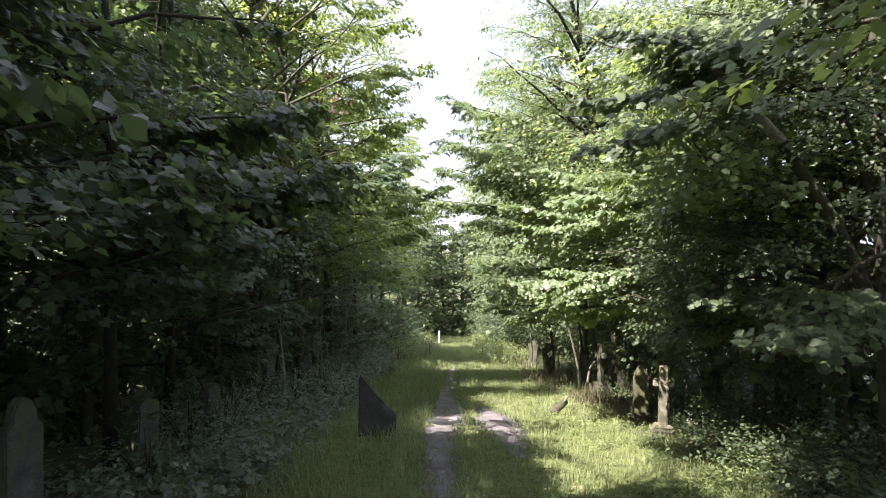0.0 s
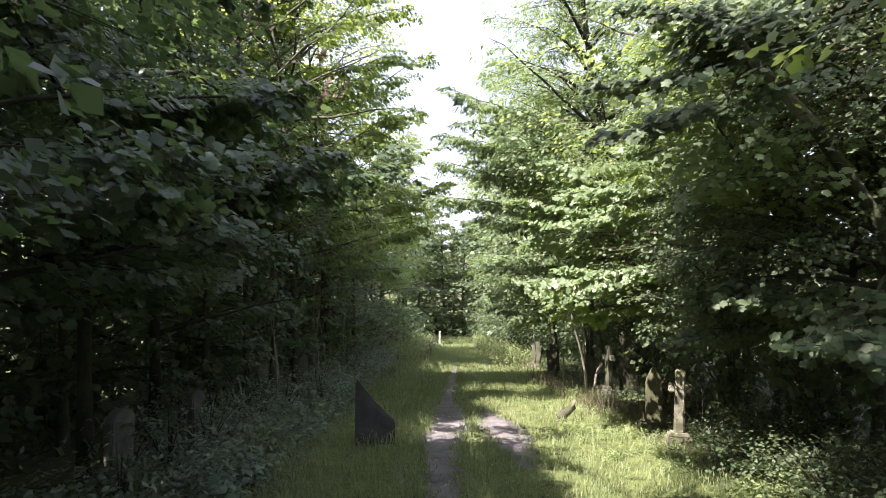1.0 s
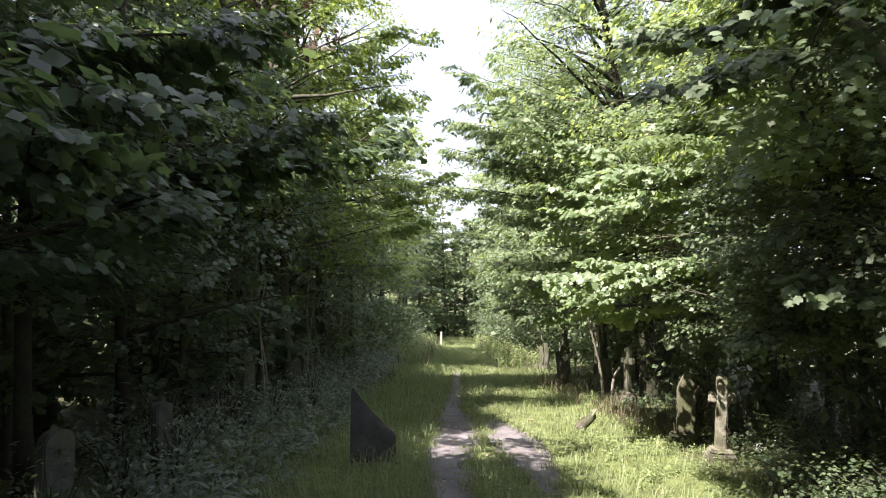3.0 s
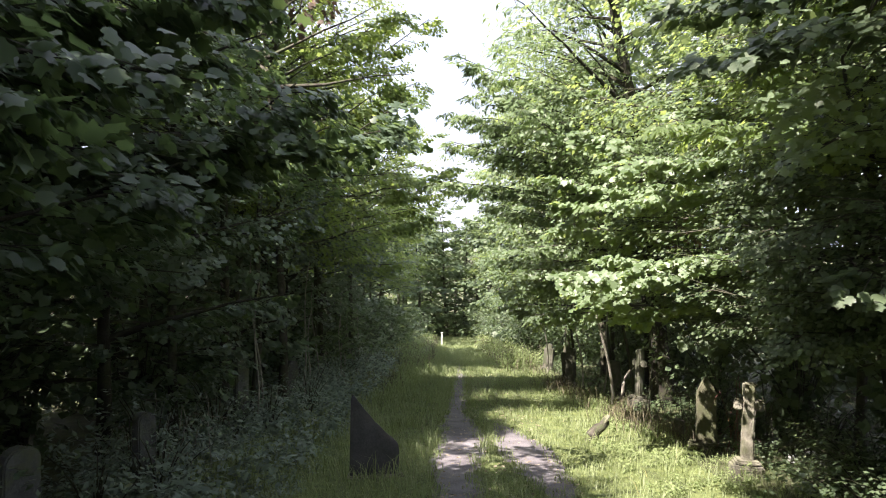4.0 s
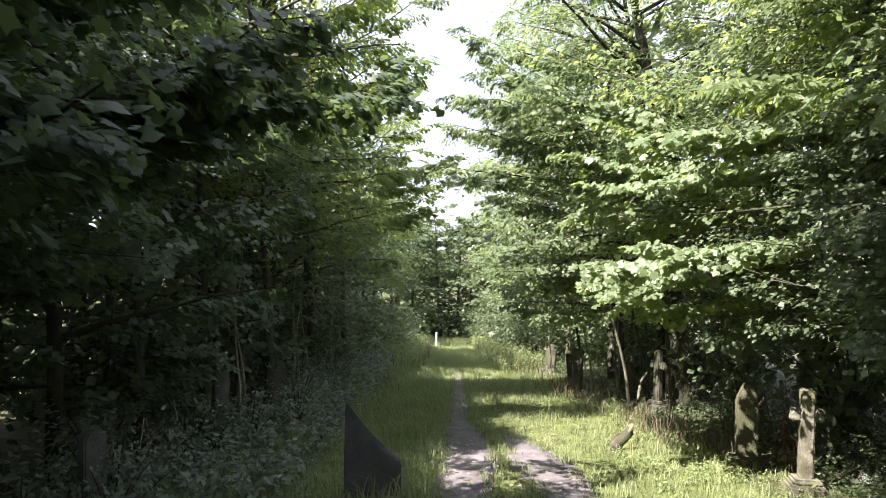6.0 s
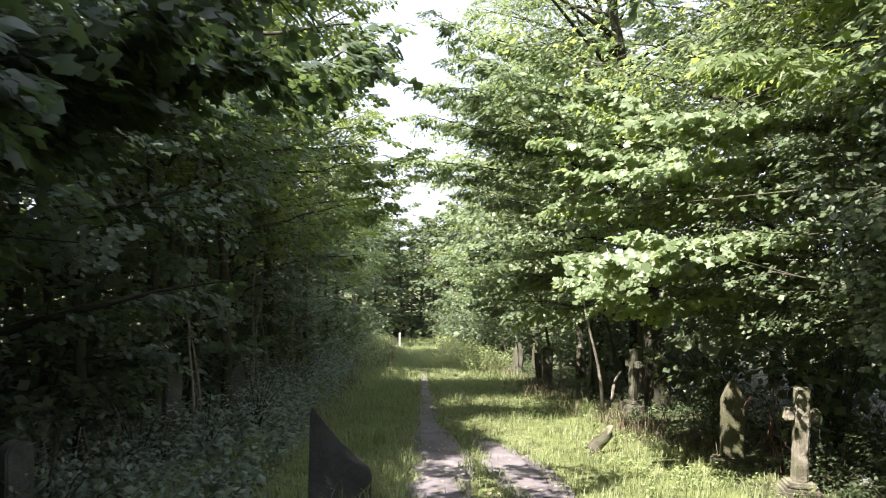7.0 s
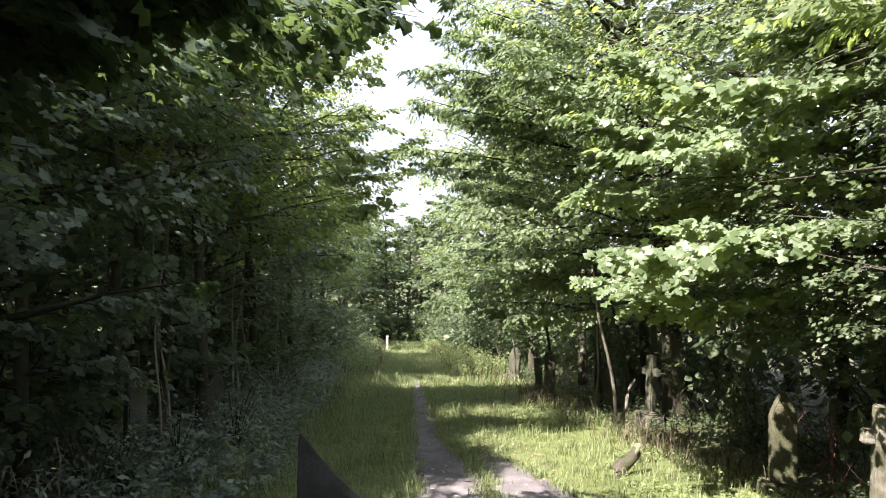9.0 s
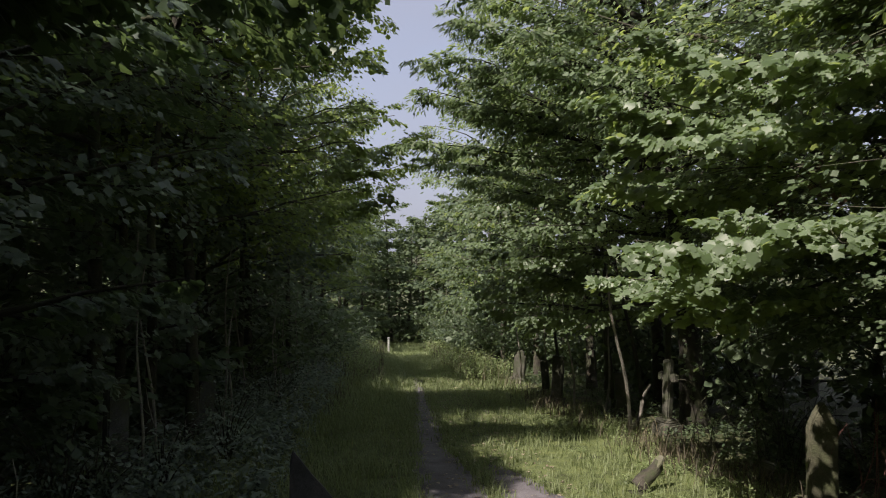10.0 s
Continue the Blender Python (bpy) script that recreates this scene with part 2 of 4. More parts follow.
def corridor(p, loose=0.0):
    """Which points lie in the open lane over the path (p in world metres)."""
    x, y = p[:, 0], p[:, 1]
    z = p[:, 2] - ground_at(x, y)
    wave = 0.24 * np.sin(1.3 * y + 0.8 * z) + 0.18 * np.sin(2.9 * y - 1.7 * z + 1.0) + 0.12 * np.sin(5.3 * y + 2.3 * z)
    far = np.clip((y - 9) / 4, 0, 1)
    left = np.interp(z, [0, 0.7, 1.2, 2.0, 3.0, 4.5, 6.0], [-3.3, -2.95, -2.35, -1.65, -1.2, -1.15, -1.15]) + wave * np.interp(z, [0, 2], [1.5, 1.0]) + far * np.interp(z, [0, 3, 5, 7], [0.0, 0.1, 0.2, 0.15]) - 0.4 * np.clip((y - 5.5) / 1.5, 0, 1) * np.clip((12.5 - y) / 1.5, 0, 1) * np.interp(z, [0.8, 1.5, 3.2, 4.5], [0, 1, 1, 0]) - 0.35 * np.clip((y - 9) / 3, 0, 1) * np.clip((26 - y) / 5, 0, 1) * np.interp(z, [0.5, 1.0, 1.9, 2.6], [0.3, 1, 1, 0]) + loose
    left = left - np.clip((10.5 - y) / 1.5, 0, 1) * np.interp(z, [0, 1.2, 1.7, 2.2], [1.2, 1.6, 1.0, 0.0])
    tier = np.clip((y - 5.5) / 1.5, 0, 1) * np.clip((12.5 - y) / 1.5, 0, 1)
    right = np.interp(z, [0, 1.2, 1.9, 2.5, 3.2, 5.0, 7.0], [4.2, 3.0, 2.2, 1.85, 1.6, 1.45, 1.4]) + tier * np.interp(z, [2.0, 2.6, 3.3, 4.0, 5.0, 7.0], [0.0, -0.1, 0.1, 0.6, 1.0, 1.3])
    right = right - wave - far * (1 - tier) * np.interp(z, [0, 2, 3, 5, 7], [0, 0.1, 0.2, 0.5, 0.5]) - 0.5 * np.clip((6.5 - y) / 2, 0, 1) - loose
    right = right - np.clip((y - 13.0) / 1.5, 0, 1) * np.interp(z, [1.1, 1.5, 2.2, 3.2], [0.0, 0.75, 0.5, 0.15])
    eye = (np.abs(x + 0.3) < 1.1) & (y < 7.5) & (z < 3.2)
    # Crowns close overhead here, above the view, added to shade the near right.
    unseen_roof = (y < 4.0) & (z > 4.8)
    return (((x > left) & (x < right)) & ~unseen_roof) | eye


LIT_PLACES = [(9.52, 9.62, -1.1, -1.02), (7.1, 7.7, 3.2, 3.9), (6.8, 9.6, 1.3, 2.6), (9.2, 10.2, 1.0, 2.65), (10.2, 11.8, -0.15, 1.0), (10.0, 12.6, 0.9, 2.6), (12.2, 15.0, 0.8, 2.7), (9.6, 9.9, 3.05, 3.4), (16.4, 17.8, 0.2, 3.0), (21.8, 24.6, -0.8, 3.2), (39.0, 47.0, -1.4, 3.0)]


LIT_STONES = [(9.5, 9.9, 3.0, 3.6), (10.55, 11.1, 2.95, 3.45), (7.1, 7.7, 3.2, 3.9)]


def sun_gap(p, rng, places, wide=0.12, wall=0.5):
    """Thin places of the left crowns, through which the sun reaches the path and the trees across it."""
    t = (p[:, 2] + 0.098 * p[:, 1] - 0.05) / (SUN.z + 0.098 * SUN.y)
    q = p - t[:, None] * np.array(SUN)
    wob = 0.18 * np.sin(3.1 * q[:, 0] + 1.9 * q[:, 1]) + 0.12 * np.sin(5.7 * q[:, 1] - 2.1 * q[:, 0])
    chance = np.zeros(len(p))
    for y0, y1, x0, x1 in places:
        chance = np.where((q[:, 1] > y0 + wob - wide) & (q[:, 1] < y1 + wob + wide) & (q[:, 0] > x0 + wob - wide) & (q[:, 0] < x1 + wide), 0.95, chance)
    w = p - ((p[:, 0] - 1.9) / SUN.x)[:, None] * np.array(SUN)
    high = w[:, 2] - ground_at(w[:, 0], w[:, 1])
    chance = np.maximum(chance, np.where((high > 1.3) & (high < 7) & (w[:, 1] > 9.0) & (w[:, 1] < 34) & (p[:, 2] > 5 - 0.098 * p[:, 1]), wall * (p[:, 0] < 0), 0))
    return rng.random(len(p)) < chance


def grow(rng, height, base, reach, lean=(0.0, 0.0), limbs=22, twigs=9, trunk=0.11, steep=0.45, flat_side=None, crooked=1.0, stop=None, flat=0.35):
    """A tree's skeleton round its foot: trunk line, limb lines, and twig bases and tips."""
    z = np.linspace(0, 1, 9)
    wob = np.cumsum(rng.normal(0, 0.014 * height * crooked, (9, 2)), axis=0) * z[:, None]
    line = np.c_[wob[:, 0] + lean[0] * z ** 1.4, wob[:, 1] + lean[1] * z ** 1.4, z * height * 0.94]
    stem = (line, (trunk * (1.12 - z) ** 0.8 + 0.008) * np.where(z == 0, 1.35, 1.0))
    wood, b0, b1 = [], [], []
    for i in range(limbs):
        h = base + (height * 0.93 - base) * ((i + rng.random()) / limbs)
        q = np.array([np.interp(h, line[:, 2], line[:, k]) for k in range(3)])
        az = i * 2.399 + rng.normal(0, 0.5)
        rel = (h - base) / (height - base)
        prof = (0.78 + 0.65 * rel - 1.1 * rel ** 2.2)
        d = np.array([math.cos(az), math.sin(az)])
        r = reach * prof * rng.uniform(0.65, 1.2)
        if flat_side is not None:
            r *= 1 + 0.45 * float(d @ np.array(flat_side))
        k = np.linspace(0, 1, 7)
        rise = r * steep * (0.3 + 1.3 * rel) * rng.uniform(0.4, 1.4)
        bend = rng.normal(0, 0.22 * r)
        jag = np.cumsum(rng.normal(0, 0.035 * r, (7, 3)), axis=0) * k[:, None]
        limb = np.c_[q[0] + d[0] * r * k - d[1] * bend * k ** 2, q[1] + d[1] * r * k + d[0] * bend * k ** 2, q[2] + rise * (1.6 * k - 0.85 * k ** 2)] + jag
        if stop is not None:
            fine = np.linspace(0, 1, 25)
            inside = stop(np.stack([np.interp(fine, k, limb[:, c]) for c in range(3)], 1))
            if inside.any():
                f = max(fine[int(np.argmax(inside))] - 0.06, 0.15)
                limb = np.stack([np.interp(k * f, k, limb[:, c]) for c in range(3)], 1)
        wood.append((limb, np.interp(k, [0, 0.5, 1], [0.012 + 0.012 * r, 0.009 + 0.004 * r, 0.004])))
        for j in range(twigs):
            s = min(0.22 + 0.8 * (j + rng.random()) / twigs, 1.0)
            p = np.array([np.interp(s, k, limb[:, c]) for c in range(3)])
            fan = rng.normal(0, 0.85) if j < twigs - 1 else 0.0
            dd = np.array([d[0] * math.cos(fan) - d[1] * math.sin(fan), d[0] * math.sin(fan) + d[1] * math.cos(fan), rng.uniform(-flat, flat) - 0.08])
            span = dd * (r * rng.uniform(0.22, 0.42) + 0.15)
            for _ in range(3):
                if stop is not None and stop((p + span)[None])[0]:
                    span = span * 0.6 - np.array([0, 0, 0.04])
            b0.append(p), b1.append(p + span)
    for j in range(twigs + 4):
        a = rng.uniform(0, 6.28)
        p = line[-1] - np.array([0, 0, rng.uniform(0, 0.15) * height])
        b0.append(p), b1.append(p + np.array([math.cos(a) * 0.4, math.sin(a) * 0.4, rng.uniform(0.2, 0.7)]) * reach * 0.5)
    return stem, wood, np.array(b0), np.array(b1)


def crown_mesh(rng, b0, b1, count, shape, size, leaf, bark, root, twig_tubes=True, **how):
    v, f = spray_leaves(rng, b0, b1, count, shape, size, **how)
    idx = np.zeros(len(f), int)
    if twig_tubes:
        step = np.linspace(0, 1, 3)
        tv, tf = tubes([(a + (b - a) * step[:, None] * 0.95, np.array([0.006, 0.004, 0.002])) for a, b in zip(b0, b1)], 3)
        tf = np.concatenate([tf[:, [0, 1, 2]], tf[:, [0, 2, 3]]])
        f = np.concatenate([f, tf + len(v)])
        v = np.concatenate([v, tv])
        idx = np.concatenate([idx, np.ones(len(tf), int)])
    return mesh_object("crown", v, f, [leaf, bark], root, index=idx)


def tree(rng, x, y, height, base, reach, label, leaf=None, shape=None, size=0.14, count=22, limbs=22, twigs=9, trunk=0.11, bark=None, name="tree", group="", category="tree", split=True, lane=True, spread=0.3, face=(0, 0), boughs=(), ivy=0.0, **more):
    leaf, bark, shape = leaf or SHADE_TONED, bark or BARK, shape or LOBED
    rng = np.random.default_rng(int(abs(x * 1013 + y * 9769)) + 3)
    root = tagged(new(name), label, category, group)
    foot = np.array([x, y, float(ground_at(x, y)) - 0.04])
    root.location = foot
    stem, wood, b0, b1 = grow(rng, height, base, reach, limbs=limbs, twigs=twigs, trunk=trunk, stop=(lambda q: corridor(q + foot)) if lane else None, **more)
    if lane:
        keep = ~corridor(b1 + foot) & ~corridor(b0 + foot)
        keep &= ~sun_gap(b1 + foot, rng, LIT_PLACES if x < 0 else LIT_STONES, 0.4 if x < -4 else 0.12)
        keep &= ~sun_gap((b0 + b1) / 2 + foot, rng, LIT_PLACES if x < 0 else LIT_STONES, 0.2, 0.0)
        alive = [keep[i * twigs:(i + 1) * twigs].mean() for i in range(len(wood))]
        bare = np.repeat(np.array(alive) < 0.3, twigs)
        keep[:len(bare)] &= ~bare
        b0, b1 = b0[keep], b1[keep]
        trimmed = []
        for (pts, rad), a in zip(wood, alive):
            if a < 0.3:
                continue
            n = int(np.argmax(np.append(corridor(pts + foot), True)))
            if n > 2:
                trimmed.append((pts[:n], rad[:n]))
        wood = trimmed
    for h, dx, dy, top in boughs:
        k = np.linspace(0, 1, 8)
        limb = np.c_[dx * k, dy * k + 0.12 * np.sin(4 * k), h + (top - h) * (1.5 * k - 0.5 * k ** 2) + 0.06 * np.sin(7 * k)] + np.cumsum(rng.normal(0, 0.07, (8, 3)), axis=0) * k[:, None]
        wood.append((limb, np.interp(k, [0, 1], [0.028, 0.005])))
        heading = unit(np.array([dx, dy, 0.0]))
        across = np.array([-heading[1], heading[0], 0.0])
        for j in range(26):
            u = 0.42 + 0.58 * (j + rng.random()) / 26
            p = np.array([np.interp(u, k, limb[:, c]) for c in range(3)])
            way = heading * rng.uniform(0.2, 1.1) + across * rng.choice([-1, 1]) * rng.uniform(0.2, 1.2) + np.array([0, 0, rng.normal(-0.22, 0.16)])
            q = p + unit(way) * rng.uniform(0.25, 0.7) * (1.15 - 0.45 * u)
            if x < 0 and rng.random() < (0.85 if y > 11 else 0.4) and sun_gap((q + foot)[None], rng, LIT_PLACES)[0]:
                continue
            b0, b1 = np.vstack([b0, p]), np.vstack([b1, q])
    if split:
        v, f = tubes([stem], 10)
        mesh_object("trunk", v, f, bark, root, smooth=True)
        if ivy:
            n = 240
            hz = rng.uniform(0.05, ivy, n)
            a = rng.uniform(0, 6.283, n)
            out = np.c_[np.cos(a), np.sin(a), np.zeros(n)]
            spot = np.stack([np.interp(hz, stem[0][:, 2], stem[0][:, c]) for c in range(3)], 1) + out * (np.interp(hz, stem[0][:, 2], stem[1]) + rng.uniform(0.0, 0.035, n))[:, None]
            v, f = leaves(MIDLEAF, spot, rng.normal(0, 0.6, (n, 3)) - np.array([0, 0, 0.6]), out + rng.normal(0, 0.35, (n, 3)), rng.uniform(0.035, 0.07, n))
            tagged(mesh_object("ivy", v, f, HEDGE, root, "dark ivy leaves climbing the bark"), "dark ivy leaves climbing the bark", kind="stuff")
        for w in wood:
            v, f = tubes([w], 5)
            mesh_object("branch", v, f, bark, root, smooth=True)
    else:
        v, f = tubes([stem], 7)
        tv, tf = tubes(wood, 3)
        v, f = np.concatenate([v, tv]), np.concatenate([f, tf + len(v)])
        mesh_object("trunk", v, f, bark, root, smooth=True)
    crown_mesh(rng, b0, b1, count, shape, size, leaf, bark, root, split, spread=spread, face=face)
    return root


def bush(rng, x, y, height, reach, label, leaf, shape, size, stems=14, twigs=7, count=16, name="bush", group="", category="bush", lane=True):
    """Many arching stems from one foot."""
    root = tagged(new(name), label, category, group)
    foot = np.array([x, y, float(ground_at(x, y)) - 0.03])
    root.location = foot
    lines, b0, b1 = [], [], []
    for i in range(stems):
        a, out, h = rng.uniform(0, 6.283), reach * rng.uniform(0.15, 1.0), height * rng.uniform(0.45, 1.0)
        k = np.linspace(0, 1, 6)
        p = np.c_[math.cos(a) * out * k ** 1.4, math.sin(a) * out * k ** 1.4, h * (1.35 * k - 0.4 * k ** 2.2)]
        p[:, :2] += np.outer(k, rng.normal(0, 0.12 * reach, 2))
        lines.append((p, np.interp(k, [0, 1], [0.012, 0.004])))
        for j in range(twigs):
            s = min(0.12 + 0.9 * (j + rng.random()) / twigs, 1)
            q = np.array([np.interp(s, k, p[:, c]) for c in range(3)])
            d = np.array([math.cos(a), math.sin(a), 0]) * 0.5 + rng.normal(0, 0.6, 3)
            b0.append(q), b1.append(q + d * rng.uniform(0.18, 0.4))
    b0, b1 = np.array(b0), np.array(b1)
    if lane:
        keep = ~corridor(b1 + foot)
        b0, b1 = b0[keep], b1[keep]
    v, f = tubes(lines, 3)
    tagged(mesh_object("stem", v, f, BARK, root, smooth=True), kind="stuff")
    crown_mesh(rng, b0, b1, count, shape, size, leaf, BARK, root, False, spread=0.5)
    return root


# ---------------- ground and path ----------------
def sheet(name, xs, ys, materials, lift=0.0):
    gx, gy = np.meshgrid(xs, ys)
    v = np.c_[gx.ravel(), gy.ravel(), (ground_at(gx, gy) + lift).ravel()]
    n = len(xs)
    i, j = np.meshgrid(np.arange(len(ys) - 1), np.arange(n - 1), indexing="ij")
    a = (i * n + j).ravel()
    c = v[a] + np.array([0.125, 0.2, 0])
    edge = np.array([0.5 * noise.noise((float(q[0]), float(q[1]), 2)) for q in c])
    turf = (c[:, 0] > -2.2 + edge) & (c[:, 0] < 2.9 + edge) & (np.abs(c[:, 1]) < 90)
    return mesh_object(name, v, np.c_[a, a + 1, a + n + 1, a + n], materials, index=turf, smooth=True)


near = np.arange(-8, 9.01, 0.25)
xs = np.concatenate([-np.geomspace(2500, 9, 14), near, np.geomspace(10, 2500, 14)])
ys = np.concatenate([-np.geomspace(2500, 10, 14), np.arange(-9, 70, 0.4), np.geomspace(71, 3000, 16)])
tagged(sheet("ground", xs, ys, [SOIL, TURF]), "dark soil and grass floor of an overgrown cemetery", "ground", kind="structure")


def edge_noise(y, seed):
    return np.array([0.10 * noise.noise((yy * 0.8, seed, 0)) + 0.07 * noise.noise((yy * 3.1, seed, 5)) + 0.05 * noise.noise((yy * 9.0, seed, 9)) for yy in y])


def track(name, y0, y1, left, right, label, lift):
    y = np.arange(y0, y1, 0.06)
    a = np.interp(y, *left) + edge_noise(y, 1.3 + lift * 99)
    b = np.maximum(np.interp(y, *right) + edge_noise(y, 7.7 + lift * 99), a + 0.02)
    k = np.linspace(0, 1, 7)
    gx = a[:, None] + (b - a)[:, None] * k[None]
    gy = np.repeat(y[:, None], 7, 1)
    v = np.c_[gx.ravel(), gy.ravel(), (ground_at(gx, gy) + lift).ravel()]
    i, j = np.meshgrid(np.arange(len(y) - 1), np.arange(6), indexing="ij")
    q = (i * 7 + j).ravel()
    return tagged(mesh_object(name, v, np.c_[q, q + 1, q + 8, q + 7], ASPHALT, smooth=True), label, "path", kind="structure")


LEFT_Y = [-9, 7, 9, 10.2, 11.5, 12.8, 14.6, 18, 22, 34]
LEFT_A, LEFT_B = (LEFT_Y, [-0.15, -0.16, -0.30, -0.33, -0.28, -0.23, -0.17, 0.0, 0.18, 0.45]), (LEFT_Y, [0.18, 0.17, 0.17, 0.22, 0.41, 0.40, 0.26, 0.38, 0.47, 0.60])
RIGHT_Y = [8.3, 9.0, 9.6, 10.4, 11.4, 12.5, 13.4]
RIGHT_A, RIGHT_B = (RIGHT_Y, [0.94, 0.78, 0.70, 0.62, 0.52, 0.55, 0.62]), (RIGHT_Y, [1.02, 1.12, 1.18, 1.24, 1.20, 0.95, 0.64])
track("path_left_track", -9, 34, LEFT_A, LEFT_B, "worn grey-purple tarmac wheel track with debris", 0.006)
track("path_right_track", 8.3, 13.4, RIGHT_A, RIGHT_B, "worn grey tarmac wheel track beside a grass strip", 0.010)


def off_path(x, y):
    fray = 0.05 * np.sin(2.3 * y) + 0.05 * np.sin(6.1 * y + 1) + 0.02 * np.clip(y - 12, 0, 2)
    on = ((x > np.interp(y, *LEFT_A) + fray) & (x < np.interp(y, *LEFT_B) - fray) & (y < 26)) | ((x > np.interp(y, *RIGHT_A)) & (x < np.interp(y, *RIGHT_B) - fray) & (y > 8.1) & (y < 13.2))
    return ~on


def grass_field(name, rng, n, x0, x1, y0, y1, tall, wide, label):
    x = rng.uniform(x0, x1, n)
    y = y0 + (y1 - y0) * rng.random(n) ** 1.35
    keep = off_path(x, y)
    x, y = x[keep], y[keep]
    n = len(x)
    h = tall * rng.uniform(0.4, 1.2, n) * (0.35 + 1.5 * np.array([max(0, noise.noise((a * 1.1, b * 0.9, 3)) * 0.5 + 0.4 + 0.45 * noise.noise((a * 3.7, b * 3.1, 6))) for a, b in zip(x, y)]))
    az, bend = rng.uniform(0, 6.283, n), rng.uniform(0.3, 1.2, n)
    d = np.c_[np.cos(az), np.sin(az), np.zeros(n)]
    p = np.c_[x, y, ground_at(x, y) - 0.01]
    w = (wide * (1 + y / 22))[:, None] * np.c_[-np.sin(az), np.cos(az), np.zeros(n)]
    mid = p + d * (h * bend * 0.35)[:, None] + np.c_[np.zeros(n), np.zeros(n), h * 0.6]
    top = p + d * (h * bend)[:, None] + np.c_[np.zeros(n), np.zeros(n), h * (1 - 0.25 * bend)]
    v = np.stack([p - w, p + w, mid + w * 0.7, mid - w * 0.7, top], 1).reshape(-1, 3)
    f = (np.array([[0, 1, 2], [0, 2, 3], [3, 2, 4]])[None] + (np.arange(n) * 5)[:, None, None]).reshape(-1, 3)
    return tagged(mesh_object(name, v, f, GRASS), label, "grass", kind="stuff")


rng = np.random.default_rng(11)
grass_field("verge_grass", rng, 50000, -2.6, -0.1, 3.8, 62, 0.22, 0.003, "long green grass beside the worn path")
grass_field("shade_grass", rng, 14000, -3.2, -1.9, 4.0, 24, 0.32, 0.0032, "thin long grass among shaded nettles")
grass_field("lawn_grass", rng, 66000, -0.2, 3.3, 3.8, 62, 0.15, 0.0026, "sunlit tufted yellow-green grass along the path")



def blades(name, rng, x, y, tall, wide, label, material=None):
    n = len(x)
    h = tall * rng.uniform(0.3, 1.15, n)
    az, bend = rng.uniform(0, 6.283, n), rng.uniform(0.3, 1.0, n)
    d = np.c_[np.cos(az), np.sin(az), np.zeros(n)]
    p = np.c_[x, y, ground_at(x, y) - 0.005]
    w = (wide * (1 + y / 22))[:, None] * np.c_[-np.sin(az), np.cos(az), np.zeros(n)]
    up = np.c_[np.zeros(n), np.zeros(n), h]
    mid, top = p + d * (h * bend * 0.35)[:, None] + up * 0.6, p + d * (h * bend)[:, None] + up * (1 - 0.3 * bend)[:, None]
    v = np.stack([p - w, p + w, mid + w * 0.7, mid - w * 0.7, top], 1).reshape(-1, 3)
    f = (np.array([[0, 1, 2], [0, 2, 3], [3, 2, 4]])[None] + (np.arange(n) * 5)[:, None, None]).reshape(-1, 3)
    return tagged(mesh_object(name, v, f, material or GRASS), label, "grass", kind="stuff")


ey = 4 + 30 * rng.random(26000) ** 1.5
pick = rng.integers(0, 4, len(ey))
ex = np.choose(pick, [np.interp(ey, *LEFT_A), np.interp(ey, *LEFT_B), np.interp(ey, *RIGHT_A), np.interp(ey, *RIGHT_B)])
ok = (pick < 2) | ((ey > 8.5) & (ey < 13.4))
clump = np.sin(7.1 * ey + 3 * pick) + np.sin(17.3 * ey + pick) + 0.6 * np.sin(31 * ey)
ok &= clump > -0.4
blades("edge_grass", rng, (ex + rng.normal(0, 0.07, len(ex)))[ok], ey[ok], 0.11, 0.003, "ragged grass tufts overhanging the track edges")
gy = rng.uniform(5, 30, 2600)
gx = np.interp(gy, *LEFT_A) + rng.uniform(-0.3, 1.6, len(gy))
litter_v, litter_f = leaves(PLAIN, np.c_[gx, gy, ground_at(gx, gy) + 0.016], rng.normal(0, 1, (len(gy), 3)) * np.array([1, 1, 0.05]), np.array([0, 0, 1.0]) + rng.normal(0, 0.2, (len(gy), 3)), rng.uniform(0.02, 0.06, len(gy)))
tagged(mesh_object("leaf_litter", litter_v, litter_f, LITTER), "small dry brown leaves scattered on the track", "leaf litter", kind="stuff")

# ---------------- trees ----------------
# (x, y, height, reach)
# First two left trees: extra height, out of view, added to shade the right.
LEFT_TREES = [(-3.0, -2.6, 14.5, 3.2), (-3.1, 0.4, 14.2, 3.2), (-3.2, 2.8, 11.0, 3.0), (-3.6, 5.0, 8.6, 3.1), (-3.5, 7.2, 8.2, 3.0), (-3.8, 9.5, 8.2, 3.0), (-3.4, 12.2, 8.8, 3.3), (-2.9, 13.8, 9.0, 2.6), (-3.6, 15.2, 9.0, 3.4), (-2.8, 17.0, 9.4, 2.8), (-3.2, 18.8, 9.6, 3.5), (-3.3, 22.6, 9.8, 3.2), (-3.0, 27.0, 10, 3.2), (-2.9, 31.8, 10.2, 3.2)]
